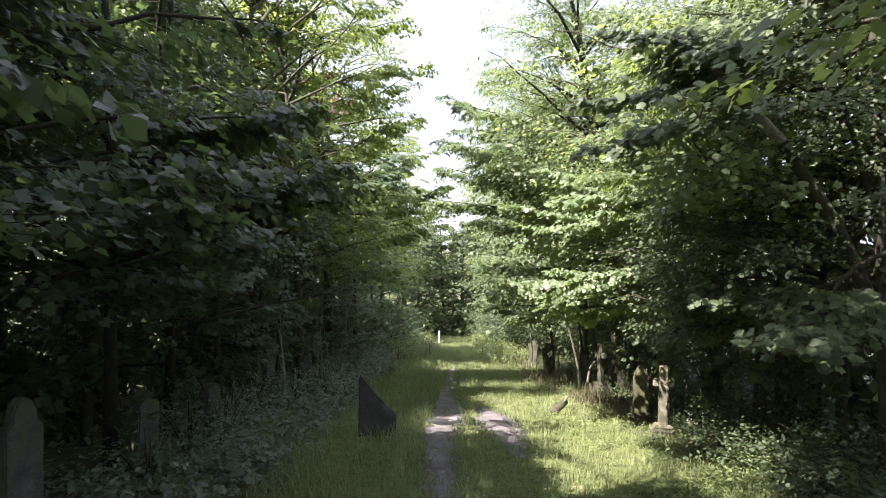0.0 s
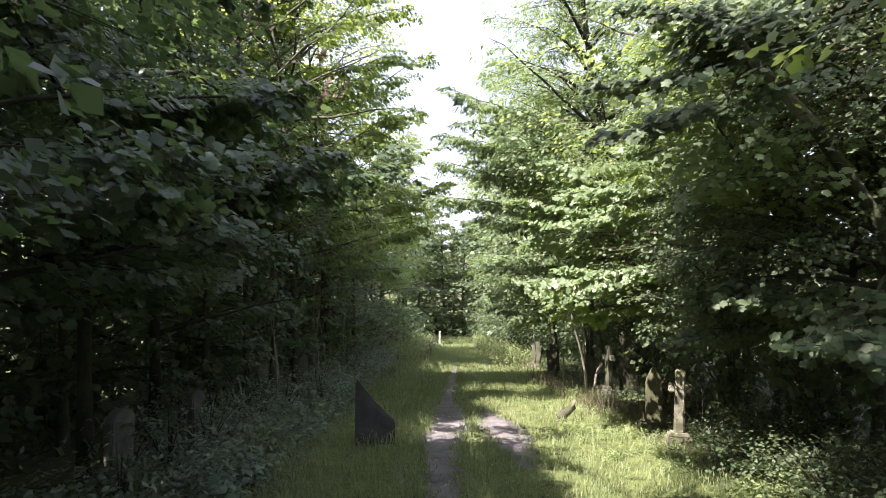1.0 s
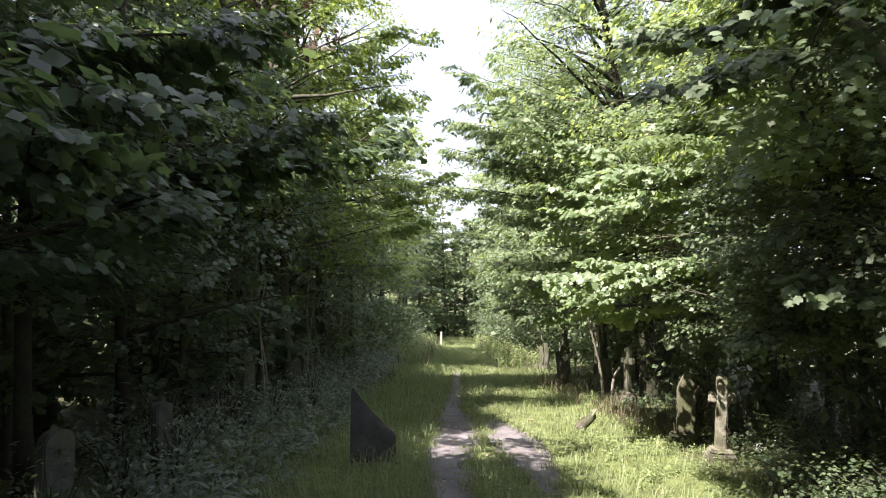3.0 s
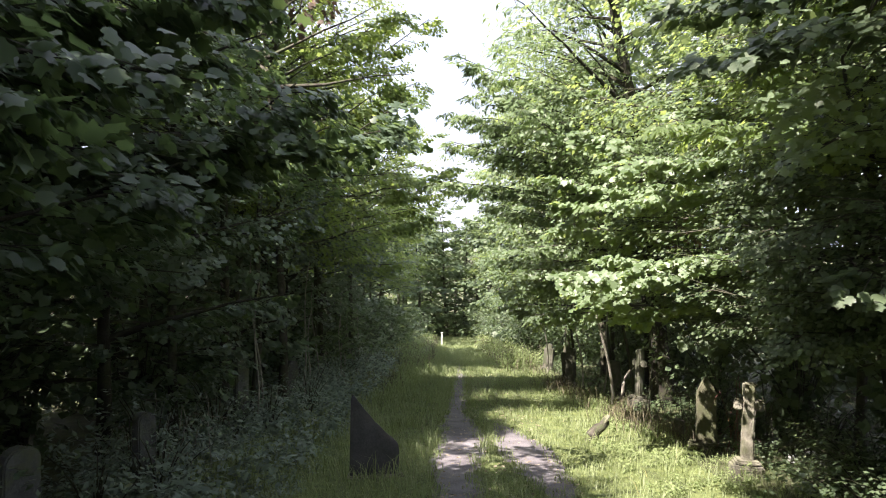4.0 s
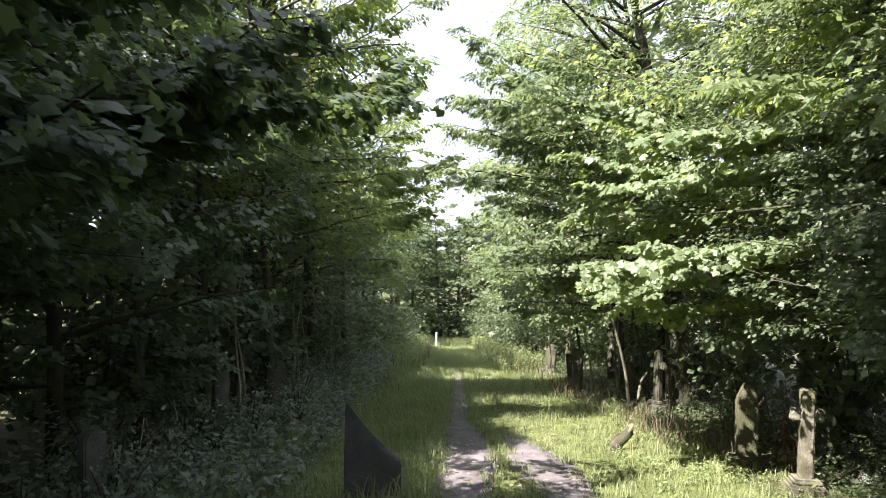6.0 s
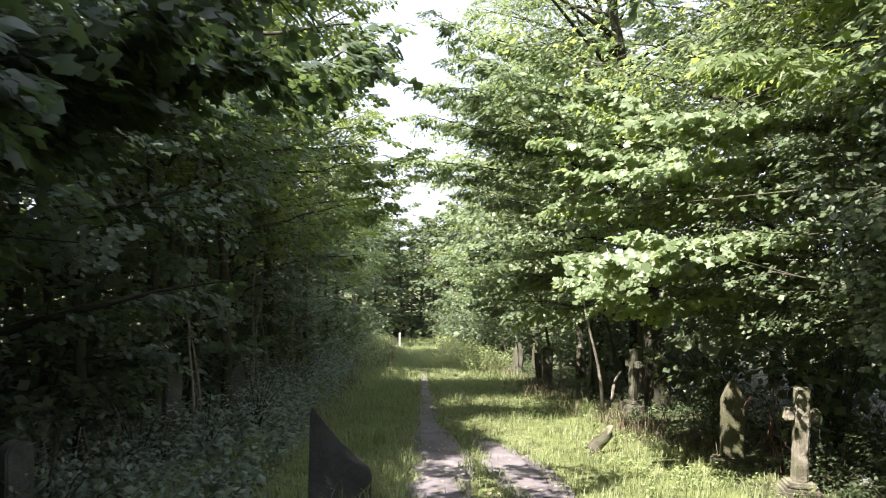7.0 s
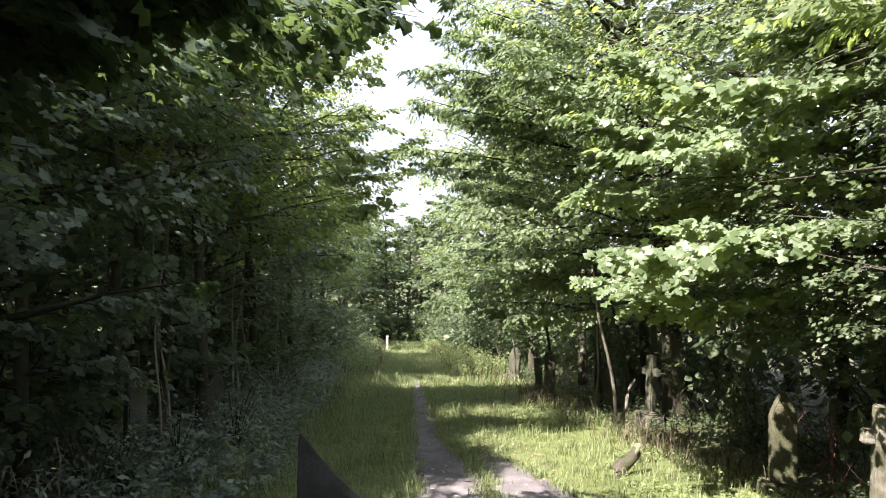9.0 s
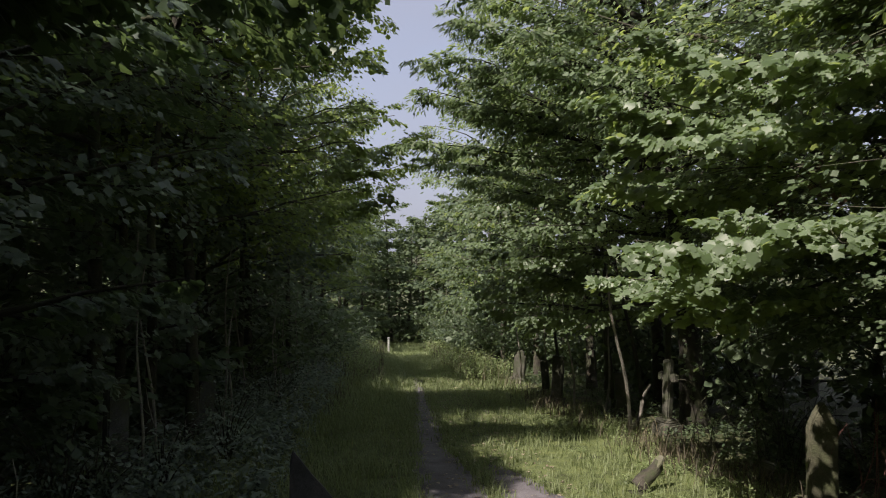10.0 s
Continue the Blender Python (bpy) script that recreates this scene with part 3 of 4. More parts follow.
BOUGHS = {7.2: [(2.4, 2.4, -0.2, 3.4), (2.7, 3.05, 1.3, 3.3), (2.6, 2.5, 1.1, 3.35), (2.7, 1.8, 0.9, 3.2), (2.4, 1.6, 0.4, 2.7)], 9.5: [(2.8, 3.4, -0.3, 3.65)], 12.2: [(4.6, 2.6, 0.3, 6.0), (5.2, 2.5, -0.6, 7.0), (5.6, 2.7, 0.8, 7.6), (3.8, 2.3, 0.6, 5.0)], 15.2: [(3.6, 3.1, -0.2, 4.7), (4.6, 3.0, 0.8, 6.0), (5.4, 2.8, -0.3, 7.0), (6.0, 2.7, 0.6, 7.9), (6.6, 2.4, -0.8, 8.8)], 18.8: [(3.8, 3.2, -0.8, 4.9), (4.2, 3.3, 0.4, 5.4), (4.0, 3.2, 0.1, 5.0), (3.0, 2.6, -1.2, 3.9), (5.4, 2.8, 0.8, 7.0)], 22.6: [(4.0, 3.4, -0.5, 5.2), (5.5, 3.0, 0.4, 7.0)], 5.0: [(2.2, 2.2, -0.3, 2.3), (2.4, 1.7, 2.6, 2.9), (2.6, 1.9, 2.2, 3.2), (2.9, 2.3, 0.6, 3.4)]}
RIGHT_TREES = [(3.9, -1.8, 10.5, 2.8), (3.9, 1.6, 10.5, 2.8), (4.3, 6.6, 8.6, 2.5), (4.7, 9.5, 6.2, 3.4), (5.1, 12.0, 7.0, 4.0), (4.1, 16.1, 6.4, 3.2), (4.0, 18.9, 7.0, 3.2), (4.2, 20.6, 9.8, 3.1), (4.0, 25.2, 10, 3.1), (3.9, 30.2, 10.2, 3.1)]
RIGHT_BOUGHS = {6.6: [(4.4, -2.55, -0.1, 3.35), (4.8, -2.7, 0.5, 3.8), (5.0, -2.1, -0.5, 4.4), (4.6, -2.0, 0.4, 4.2), (4.9, -2.6, 0.1, 4.4), (2.0, -1.5, 0.3, 1.6), (2.3, -1.5, -1.6, 1.8)], 9.5: [(2.7, -2.9, 0.2, 2.4), (3.1, -3.2, 0.9, 3.0), (3.5, -3.0, 0.1, 3.5), (3.9, -2.3, 0.6, 4.0)], 12.0: [(2.2, -3.5, -1.1, 1.7), (2.6, -3.6, -1.8, 2.3), (3.0, -3.8, -0.8, 2.6), (3.4, -3.8, -1.8, 3.2), (2.3, -3.4, 0.4, 1.9), (3.8, -3.6, -1.2, 3.9)], 16.1: [(1.9, -2.2, -0.5, 1.75), (2.2, -2.3, 0.2, 2.2), (2.6, -2.4, -0.9, 2.7)], 18.9: [(1.9, -2.2, -0.2, 1.75), (2.4, -2.3, 0.6, 2.4), (2.9, -2.4, -0.6, 3.0)]}
ASH_BOUGHS = [(4.0, -1.9, -1.5, 4.2), (3.6, -1.5, -1.2, 3.7), (3.4, -2.9, -1.1, 5.0), (3.2, -2.7, 0.8, 4.6), (4.0, -3.9, -0.2, 4.8), (3.7, -4.0, 0.4, 4.3), (4.8, -3.3, -0.6, 5.5), (4.6, -3.8, 0.3, 5.5), (5.0, -3.5, -0.4, 6.2)]
ASH_TREES = [(3.88, 14.75, 9.8, 3.3), (4.4, 17.2, 10.0, 3.4)]
rng = np.random.default_rng(5)
for x, y, h, r in LEFT_TREES:
    back = y > 11
    # Near crowns take shade-dark leaves, the back ones a backlit yellow-green.
    tree(rng, x, y, h, 1.7 if y < 6 else 2.8 if back else 0.9, r, "sycamore with small leaves toned yellow-green for sunlight, arching over the path" if back else "sycamore with layered green leaves darkened for shade, over the path", leaf=BACKLIGHT_TONED if back else SHADE_TONED, shape=PLAIN if back else LOBED if 4 < y < 6 else MIDLEAF, count=62 if back else 40 if 0 < y < 1 else 38, limbs=42 if 9 < y < 16 else 28 if back else 36 if 0 < y < 1 else 44 if y < 2 else 26, twigs=12, trunk=0.06, size=0.08 if back else 0.145 if y < 1 else 0.092, boughs=BOUGHS.get(y, ()), flat_side=(0.5, 0), bark=BARK if back else SHADE_TONED_BARK, group="sycamores along the path", split=y < 16, spread=0.45, face=(0.3, -0.15) if back else (0.12, 0.1), flat=0.35 if back else 0.18)
for x, y, h, r in RIGHT_TREES:
    # Near right crowns get darker leaves for their shade, the rest sun-pale ones.
    tree(rng, x, y, h, 4.0 if 6 < y < 7 else 2.4 if y < 10 else 2.0 if y < 13 else 1.5, r, "sycamore with green leaves toned for sun and shade beside the path", leaf=HEDGE if 6 < y < 7 else BACKLIGHT_TONED if y < 7 else SUN_TONED, shape=PLAIN if y < 0 or y > 15 else LOBED if 6 < y < 7 or 9 < y < 10 else MIDLEAF, count=26 if 6 < y < 7 else 44 if 6 < y < 13 else 46 if y > 19 else 40, limbs=11 if 6 < y < 7 else 24 if 6 < y < 13 else 30, twigs=14 if 6 < y < 13 else 10, size=0.088 if 6 < y < 13 else 0.12 if 0 < y < 3 else 0.20 if y < 3 else 0.095 if y < 20 else 0.115, flat_side=(-0.6, 0), group="sycamores along the path", split=y < 20, trunk=0.09 if y > 19 else 0.045, spread=0.45, face=(-0.4, -0.5), boughs=RIGHT_BOUGHS.get(y, ()), flat=0.24)
LIMB = np.array([(0, 0, 1.5), (-0.45, 0.08, 2.6), (-0.95, 0.14, 3.4), (-1.5, 0.12, 3.98), (-1.85, 0.06, 4.35)])
near_sycamore = [o for o in scene.objects if o.parent is None and abs(o.location.y - 6.6) < 0.01][0]
v, f = tubes([(LIMB[:3], np.array([0.07, 0.065, 0.06]))], 10)
mesh_object("branch", v, f, BARK, near_sycamore, smooth=True)
# Sunlight on the limb's upper half is put into a paler bark.
v, f = tubes([(LIMB[2:], np.array([0.06, 0.05, 0.03]))], 10)
mesh_object("branch", v, f, PALE_BARK, near_sycamore, "thick leaning limb painted pale where sun falls", smooth=True)
for x, y, h, r in ASH_TREES:
    tree(rng, x, y, h, 2.4, r, "tall ash tree with feathery light green leaves and an ivy-clad trunk", leaf=ASH, shape=NARROW, count=70, limbs=28, twigs=11, size=0.115, flat_side=(-0.5, 0), group="ash trees", trunk=0.145 if y < 15 else 0.09, bark=SHADE_TONED_BARK, crooked=0.35, lean=(-1.2, 0.0), spread=0.5, face=(-0.4, -0.45), boughs=ASH_BOUGHS if y < 15 else [(3.6, -4.4, 0.7, 4.5), (4.4, -4.1, 0.2, 5.5), (3.2, -3.6, -0.4, 3.9), (4.6, -4.3, -0.4, 6.0), (5.2, -3.7, 0.6, 6.6)], ivy=2.6 if y < 15 else 0)
tree(rng, 4.8, 8.0, 6.6, 2.7, 3.1, "young ash with feathery yellow-green leaves over the hawthorns", leaf=BACKLIGHT_TONED, shape=NARROW, count=60, limbs=26, twigs=12, size=0.10, flat_side=(-0.6, 0), group="ash trees", trunk=0.05, spread=0.5, face=(-0.4, -0.45), flat=0.2, boughs=[(3.2, -2.7, 0.5, 3.5), (3.6, -2.4, 0.9, 3.9), (3.0, -1.8, 0.8, 3.3), (4.2, -2.3, 0.2, 4.6)])
HAWTHORN_BOUGHS = {7.4: [(1.7, -1.6, 0.4, 1.6), (2.0, -1.9, 0.5, 2.3), (2.4, -1.9, 0.7, 2.8), (1.6, -1.4, 0.2, 1.9)], 10.2: [(1.8, -2.2, 0.5, 2.3)], 8.4: [(1.7, -1.4, 0.6, 2.1), (1.6, -1.1, 0.0, 1.9), (1.7, -1.2, -0.3, 2.0), (2.2, -1.9, 0.4, 2.7), (2.6, -1.8, 0.8, 3.0)], 12.6: [(1.6, -2.0, -0.5, 1.9)]}
for x, y, h in ((4.3, 7.4, 5.0), (4.6, 8.4, 5.6), (4.7, 10.2, 6.0), (5.0, 12.6, 6.0)):
    tree(rng, x, y, h, 1.1, 2.3, "dense small-leaved hawthorn behind the gravestones", leaf=HEDGE, shape=PLAIN, count=52, limbs=38, twigs=12, size=0.056, trunk=0.05, group="hawthorns", spread=0.45, face=(-0.35, -0.45), boughs=HAWTHORN_BOUGHS.get(y, ()))

for x, y, h in ((-3.5, 10.6, 6.2), (-3.6, 13.4, 6.8), (-3.4, 15.8, 4.6), (-3.5, 17.6, 5.0), (-3.2, 20.4, 5.0), (-3.2, 24.0, 5.4), (-2.9, 28.5, 5.4), (-4.3, 5.8, 5.6), (-4.4, 8.4, 5.6), (-4.4, 11.8, 8.0), (-4.6, 14.6, 8.4)):
    # Elms past y 9.5 take a lighter leaf in place of missing skylight.
    tree(rng, x, y, h, 1.7 if y < 9 else 0.25, 1.9, "dense young elm with small grey-green leaves in the shade", leaf=ELM if y > 9.5 else SHADE_TONED, shape=PLAIN, count=35, limbs=32, twigs=9, size=0.084, trunk=0.05, group="young elms", spread=0.45, face=(0.3, -0.2), split=False)
# First two, out of view, are added shade; the rest back the left crowns.
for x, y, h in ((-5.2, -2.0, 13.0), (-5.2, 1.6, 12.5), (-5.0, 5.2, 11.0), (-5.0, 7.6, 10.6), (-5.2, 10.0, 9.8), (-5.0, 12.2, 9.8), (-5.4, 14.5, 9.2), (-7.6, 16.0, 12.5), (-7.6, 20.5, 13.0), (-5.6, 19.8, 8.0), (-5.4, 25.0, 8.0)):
    tree(rng, x, y, h, 0.6, 3.2, "dense sycamore added behind the headstones for shade and backdrop", shape=PLAIN, count=58 if 3 < y < 9 else 34 if y < 13 else 24, limbs=34 if y < 9 else 22, twigs=9, size=0.125 if 3 < y < 13 else 0.2, group="woodland", spread=0.45, split=False)

# woods behind the front rows and down the slope
kinds = [tree(rng, -9.8 - 4 * k, 5 + k, 9.5 + 0.8 * k, 0.3, 3.0, "dense woodland tree behind the front row", leaf=HEDGE, shape=PLAIN, size=0.37, count=8, limbs=24, twigs=7, split=False, lane=False, group="woodland", spread=0.4) for k in range(3)]


def wood_copy(k, x, y):
    copy_thing(kinds[k % 3], pose(x, y, float(ground_at(x, y)) - 0.05, 0, 0, rng.uniform(0, 360)))


for side in (-1, 1):
    for i in range(14):
        wood_copy(rng.integers(3), side * (7.0 if side > 0 else 8.8) + rng.normal(0, 0.5) + 0.3, -8 + 3.8 * i + rng.normal(0, 0.5))
for i in range(12):
    if i in (1, 5):
        continue
    y = 36.5 + 4.6 * (i // 2) + rng.normal(0, 0.5)
    wood_copy(i, (-1) ** i * (4.4 - 0.1 * (i // 2)) + 0.5 + 0.004 * y, y)
# Row added to shade the far left brush, gapped so sun reaches the path.
for i, y in enumerate((20.5, 23.5, 26.5, 29.5, 32.5, 44.0, 47.5, 51.0)):
    wood_copy(i, -6.2 + rng.normal(0, 0.3), y)
for i in range(12):
    wood_copy(i, -13 + 2.4 * i + rng.normal(0, 0.4), 72 + 4 * (i % 2))
for i in range(8):
    wood_copy(i, (-1) ** i * 2.9 + 1.0, 52 + 2.5 * i)
for x, y in ((0.2, 59.0), (1.6, 61.0), (0.9, 64.0), (2.6, 58.0), (-1.2, 60.5)):
    wood_copy(int(y), x, y)
for i in range(5):
    wood_copy(i, -7 + 3.6 * i, -13 + 2 * (i % 2))

# understorey
brush = [bush(rng, -6.0 - 2 * k, 3, 1.9 + 0.3 * k, 1.3, "dark leafy undergrowth of elder and bramble", HEDGE, PLAIN, 0.14, 22, 8, 5, group="undergrowth", lane=False) for k in range(3)]


def brush_copy(k, x, y, turn):
    copy_thing(brush[k % 3], pose(x, y, float(ground_at(x, y)) - 0.03, 0, 0, turn))


for i in range(22):
    brush_copy(i, (-4.3 if i > 6 else -5.6) + rng.normal(0, 0.25), -1 + 1.7 * i, rng.uniform(0, 360))
    if i <= 11:
        brush_copy(i + 1, -6.6 + rng.normal(0, 0.2), -0.2 + 1.7 * i, rng.uniform(0, 360))
    brush_copy(i + 1, 4.9 + rng.normal(0, 0.25), -1 + 1.7 * i, rng.uniform(0, 360))
for i, (x, y) in enumerate(((-4.6, 7.2), (-4.7, 8.6), (-4.9, 9.9), (-4.8, 5.6), (-0.4, 55.5), (0.8, 56.5), (2.0, 55.5), (-1.6, 54.5), (3.0, 54.0))):
    brush_copy(i, x, y, 40.0 * i)
for i in range(13):
    brush_copy(i, -7 + 1.3 * i, 69 + 1.5 * (i % 2), rng.uniform(0, 360))
for i in range(19):
    y = 16.5 + 1.9 * i
    brush_copy(i, np.interp(y, [16, 26, 40], [-3.2, -2.7, -2.1]) + rng.normal(0, 0.12), y, rng.uniform(0, 360))
    brush_copy(i, np.interp(y, [16, 24, 30, 40], [5.2, 4.6, 3.6, 2.9]) + rng.normal(0, 0.12), y + 0.8, rng.uniform(0, 360))


def herb_field(name, rng, n, x0, x1, y0, y1, tall, size, label, material=None, bare=-0.35, shape=NETTLE):
    """Low broad-leaved plants: each a stem with pairs of leaves."""
    x, y = rng.uniform(x0, x1, n), y0 + (y1 - y0) * rng.random(n) ** 1.3
    ok = np.array([noise.noise((a * 1.6, b * 1.3, 14)) + 0.5 * noise.noise((a * 4.5, b * 4.0, 15)) for a, b in zip(x, y)]) > bare
    x, y = x[ok], y[ok]
    n = len(x)
    h = tall * rng.uniform(0.35, 1.1, n) * (0.5 + 0.9 * np.array([noise.noise((a * 0.9, b * 0.7, 8)) * 0.5 + 0.5 for a, b in zip(x, y)]))
    p = np.c_[x, y, ground_at(x, y)]
    lean = rng.normal(0, 0.25, (n, 3)) * h[:, None]
    lean[:, 2] = h
    m = 9
    k = rng.uniform(0.25, 1.0, (n, m))
    pos = p[:, None] + lean[:, None] * k[..., None]
    along = rng.normal(0, 1, (n, m, 3)) * np.array([1, 1, 0.2])
    along[..., 2] -= 0.15
    pos = pos + unit(along) * 0.02
    nor = np.array([0, 0, 1.0]) + rng.normal(0, 0.4, (n, m, 3))
    v, f = leaves(shape, pos.reshape(-1, 3), along.reshape(-1, 3), nor.reshape(-1, 3), (size * rng.uniform(0.5, 1.2, (n, m)) * (1 + 0.03 * y)[:, None]).ravel())
    return tagged(mesh_object(name, v, f, material or HERB), label, "undergrowth", kind="stuff")


rng = np.random.default_rng(21)
herb_field("nettles", rng, 7500, -3.6, -1.75, 1.0, 28, 0.60, 0.062, "tall shaded nettles and elder shoots along the verge", None, 0.02)
clump = [bush(rng, -2.6, 6.0 + k, 0.75 + 0.2 * k, 0.35 + 0.05 * k, "upright clump of nettles and willowherb on the shaded verge", HERB if k else ELM, NETTLE, 0.075 - 0.01 * k, 11, 8, 9, name="nettle_clump", group="nettle clumps", lane=False) for k in range(3)]
for i in range(18):
    y = 8.6 + 0.8 * i + rng.normal(0, 0.2)
    x = -2.65 + rng.normal(0, 0.25)
    copy_thing(clump[i % 3], pose(x, y, float(ground_at(x, y)) - 0.03, 0, 0, rng.uniform(0, 360)))
herb_field("hogweed_leaves", rng, 420, -3.0, -1.8, 4.5, 12, 0.34, 0.085, "broad lobed pale leaves of young hogweed in shade", None, -0.1, MIDLEAF)
herb_field("far_left_weeds", rng, 1500, -2.4, -0.75, 25, 46, 0.85, 0.045, "tall rank weeds crowding the far end of the path", FRESH, -0.3)
herb_field("far_right_weeds", rng, 1500, 1.7, 3.2, 24, 46, 0.75, 0.045, "tall rank weeds crowding the far end of the path", FRESH, -0.3)
herb_field("shaded_ivy", rng, 6000, -3.5, -1.55, 1.0, 26, 0.16, 0.036, "low ivy and weeds on shaded soil beside the verge", None, -0.15)
herb_field("brambles", rng, 2200, 3.15, 4.6, 9.2, 30, 0.24, 0.045, "low brambles and weeds among the gravestones", HEDGE, -0.1)
bramble = [bush(rng, 3.5, 5.2, 0.75, 0.7, "low shaded bramble bush with small dark leaves", HEDGE, PLAIN, 0.055, 20, 8, 9, name="bramble_bush", group="brambles", lane=False), bush(rng, 3.7, 7.4, 0.6, 0.8, "low shaded bramble bush with small dark leaves", HEDGE, PLAIN, 0.05, 22, 8, 9, name="bramble_bush", group="brambles", lane=False)]
for i, (x, y) in enumerate(((3.2, 4.3), (4.1, 4.5), (4.2, 5.9), (3.3, 6.4), (4.0, 6.7), (3.3, 7.7), (4.3, 8.0), (4.0, 9.0), (4.5, 10.4), (4.3, 11.8), (4.1, 12.9))):
    copy_thing(bramble[i % 2], pose(x, y, float(ground_at(x, y)) - 0.03, 0, 0, rng.uniform(0, 360)))
herb_field("ground_ivy", rng, 3400, 1.85, 3.05, 5.5, 17, 0.17, 0.032, "small bright green weeds in sunny grass", FRESH, 0.12)


herb_field("verge_weeds", rng, 420, 2.65, 4.0, 5.8, 8.9, 0.30, 0.05, "fresh green nettles and weeds between lawn and shade", FRESH, -0.05)


# ---------------- graves ----------------
def block(bm, cx, cy, cz, sx, sy, sz, bevel=0.012):
    g = bmesh.ops.create_cube(bm, size=1)
    bmesh.ops.transform(bm, matrix=Matrix.Translation((cx, cy, cz)) @ Matrix.Diagonal((sx, sy, sz, 1)), verts=g["verts"])
    e = list({e for v in g["verts"] for e in v.link_edges})
    bmesh.ops.bevel(bm, geom=e, offset=bevel, segments=2, affect="EDGES", clamp_overlap=True)


def weathered(bm, amount=0.0035):
    """Worn stone: faces broken up and roughened."""
    bmesh.ops.subdivide_edges(bm, edges=[e for e in bm.edges if e.calc_length() > 0.06], cuts=4, use_grid_fill=True)
    for w in bm.verts:
        w.co += amount * noise.noise_vector(w.co * 9.0) + 0.4 * amount * noise.noise_vector(w.co * 31.0)
    return bm


def grave_cross(x, y, turn, lean, scale, label, sink=0.03, stone=None):
    root = tagged(new("cross_gravestone"), label, "gravestone", "gravestones")
    root.matrix_world = pose(x, y, float(ground_at(x, y)) - sink, 0, lean, turn) @ Matrix.Scale(scale, 4)
    bm = bmesh.new()
    block(bm, 0, 0, 0.09, 0.32, 0.29, 0.20, 0.025)
    base = part("base", weathered(bm), stone or STONE, root)
    bm = bmesh.new()
    block(bm, 0, 0, 0.212, 0.25, 0.22, 0.055, 0.02)
    part("step", weathered(bm), stone or STONE, base)
    bm = bmesh.new()
    block(bm, 0, 0, 0.64, 0.125, 0.10, 0.84, 0.016)
    shaft = part("shaft", weathered(bm, 0.0045), stone or STONE, root)
    for sx in (-1, 1):
        bm = bmesh.new()
        block(bm, sx * 0.102, 0, 0.82, 0.085, 0.094, 0.115, 0.014)
        part("arm", weathered(bm), stone or STONE, shaft)
    return root


def prism(bm, outline, depth, bevel=0.01):
    """An upright slab: an outline in x, z, given thickness along y."""
    vs = [bm.verts.new((px, -depth / 2, pz)) for px, pz in outline]
    f = bm.faces.new(vs)
    out = bmesh.ops.extrude_face_region(bm, geom=[f])
    bmesh.ops.translate(bm, vec=(0, depth, 0), verts=[v for v in out["geom"] if isinstance(v, bmesh.types.BMVert)])
    bmesh.ops.recalc_face_normals(bm, faces=bm.faces)
    bmesh.ops.bevel(bm, geom=[e for e in bm.edges if e.calc_face_angle(0) > 0.5], offset=bevel, segments=2, affect="EDGES", clamp_overlap=True)


def slab_outline(kind, w, h):
    if kind == "pointed":
        arc = [(w / 2 * (1 - u ** 1.7), h - w * 1.15 * (1 - u)) for u in np.linspace(0, 1, 7)[:-1]]
        return [(-w / 2, 0), (w / 2, 0)] + arc + [(0, h)] + [(-px, pz) for px, pz in arc[::-1]]
    if kind == "round":
        return [(-w / 2, 0), (w / 2, 0)] + [(w / 2 * math.cos(a), h - w * 0.4 + w * 0.4 * math.sin(a)) for a in np.linspace(0, math.pi, 11)]
    if kind == "shouldered":
        return [(-w / 2, 0), (w / 2, 0), (w / 2, h * 0.82), (w * 0.36, h * 0.85)] + [(w * 0.34 * math.cos(a), h * 0.86 + h * 0.14 * math.sin(a)) for a in np.linspace(0, math.pi, 9)] + [(-w * 0.36, h * 0.85), (-w / 2, h * 0.82)]
    return [(-w / 2, 0), (w / 2, 0), (w / 2, h * 0.98), (-w / 2, h)]


def headstone(x, y, kind, w, h, turn, lean, tip, label, material=None, depth=0.10, plinth=True):
    root = tagged(new("headstone"), label, "gravestone", "gravestones")
    root.matrix_world = pose(x, y, float(ground_at(x, y)) - 0.06, tip, lean, turn)
    bm = bmesh.new()
    prism(bm, slab_outline(kind, w, h), depth, 0.012)
    part("slab", weathered(bm, 0.0045), material or STONE, root)
    if plinth:
        bm = bmesh.new()
        block(bm, 0, 0, 0.07, w + 0.16, depth + 0.14, 0.16, 0.02)
        part("plinth", bm, material or STONE, root)
    return root


grave_cross(3.06, 9.5, -12, 1.5, 1.0, "pale weathered stone cross on a stepped square base", 0.06)
grave_cross(3.34, 14.5, -62, 2, 1.0, "grey stone cross leaning beneath the trees", 0.0, DARK_STONE)
headstone(3.15, 10.85, "pointed", 0.24, 0.98, -8, 1, -3, "mossy olive-brown pointed headstone under low branches", material=MOSSY)
headstone(2.9, 18.8, "plain", 0.22, 1.0, -30, 3, 0, "tall grey upright stone slab in the sun", material=DARK_STONE)
headstone(3.15, 20.6, "plain", 0.16, 0.8, -40, -4, 2, "grey rounded headstone under low branches", material=DARK_STONE)
headstone(3.1, 23.6, "shouldered", 0.32, 0.9, -35, 4, -3, "grey shouldered headstone under low branches", material=DARK_STONE)
headstone(3.5, 16.6, "plain", 0.22, 0.8, -20, -4, 0, "narrow grey stone marker among stems", material=DARK_STONE)
# Left headstones take the shade-toned grey in place of deep shadow.
headstone(-2.85, 4.6, "shouldered", 0.26, 1.15, 62, 0, 0, "tall headstone darkened for shade in deep undergrowth", material=SHADE_GREY_STONE)
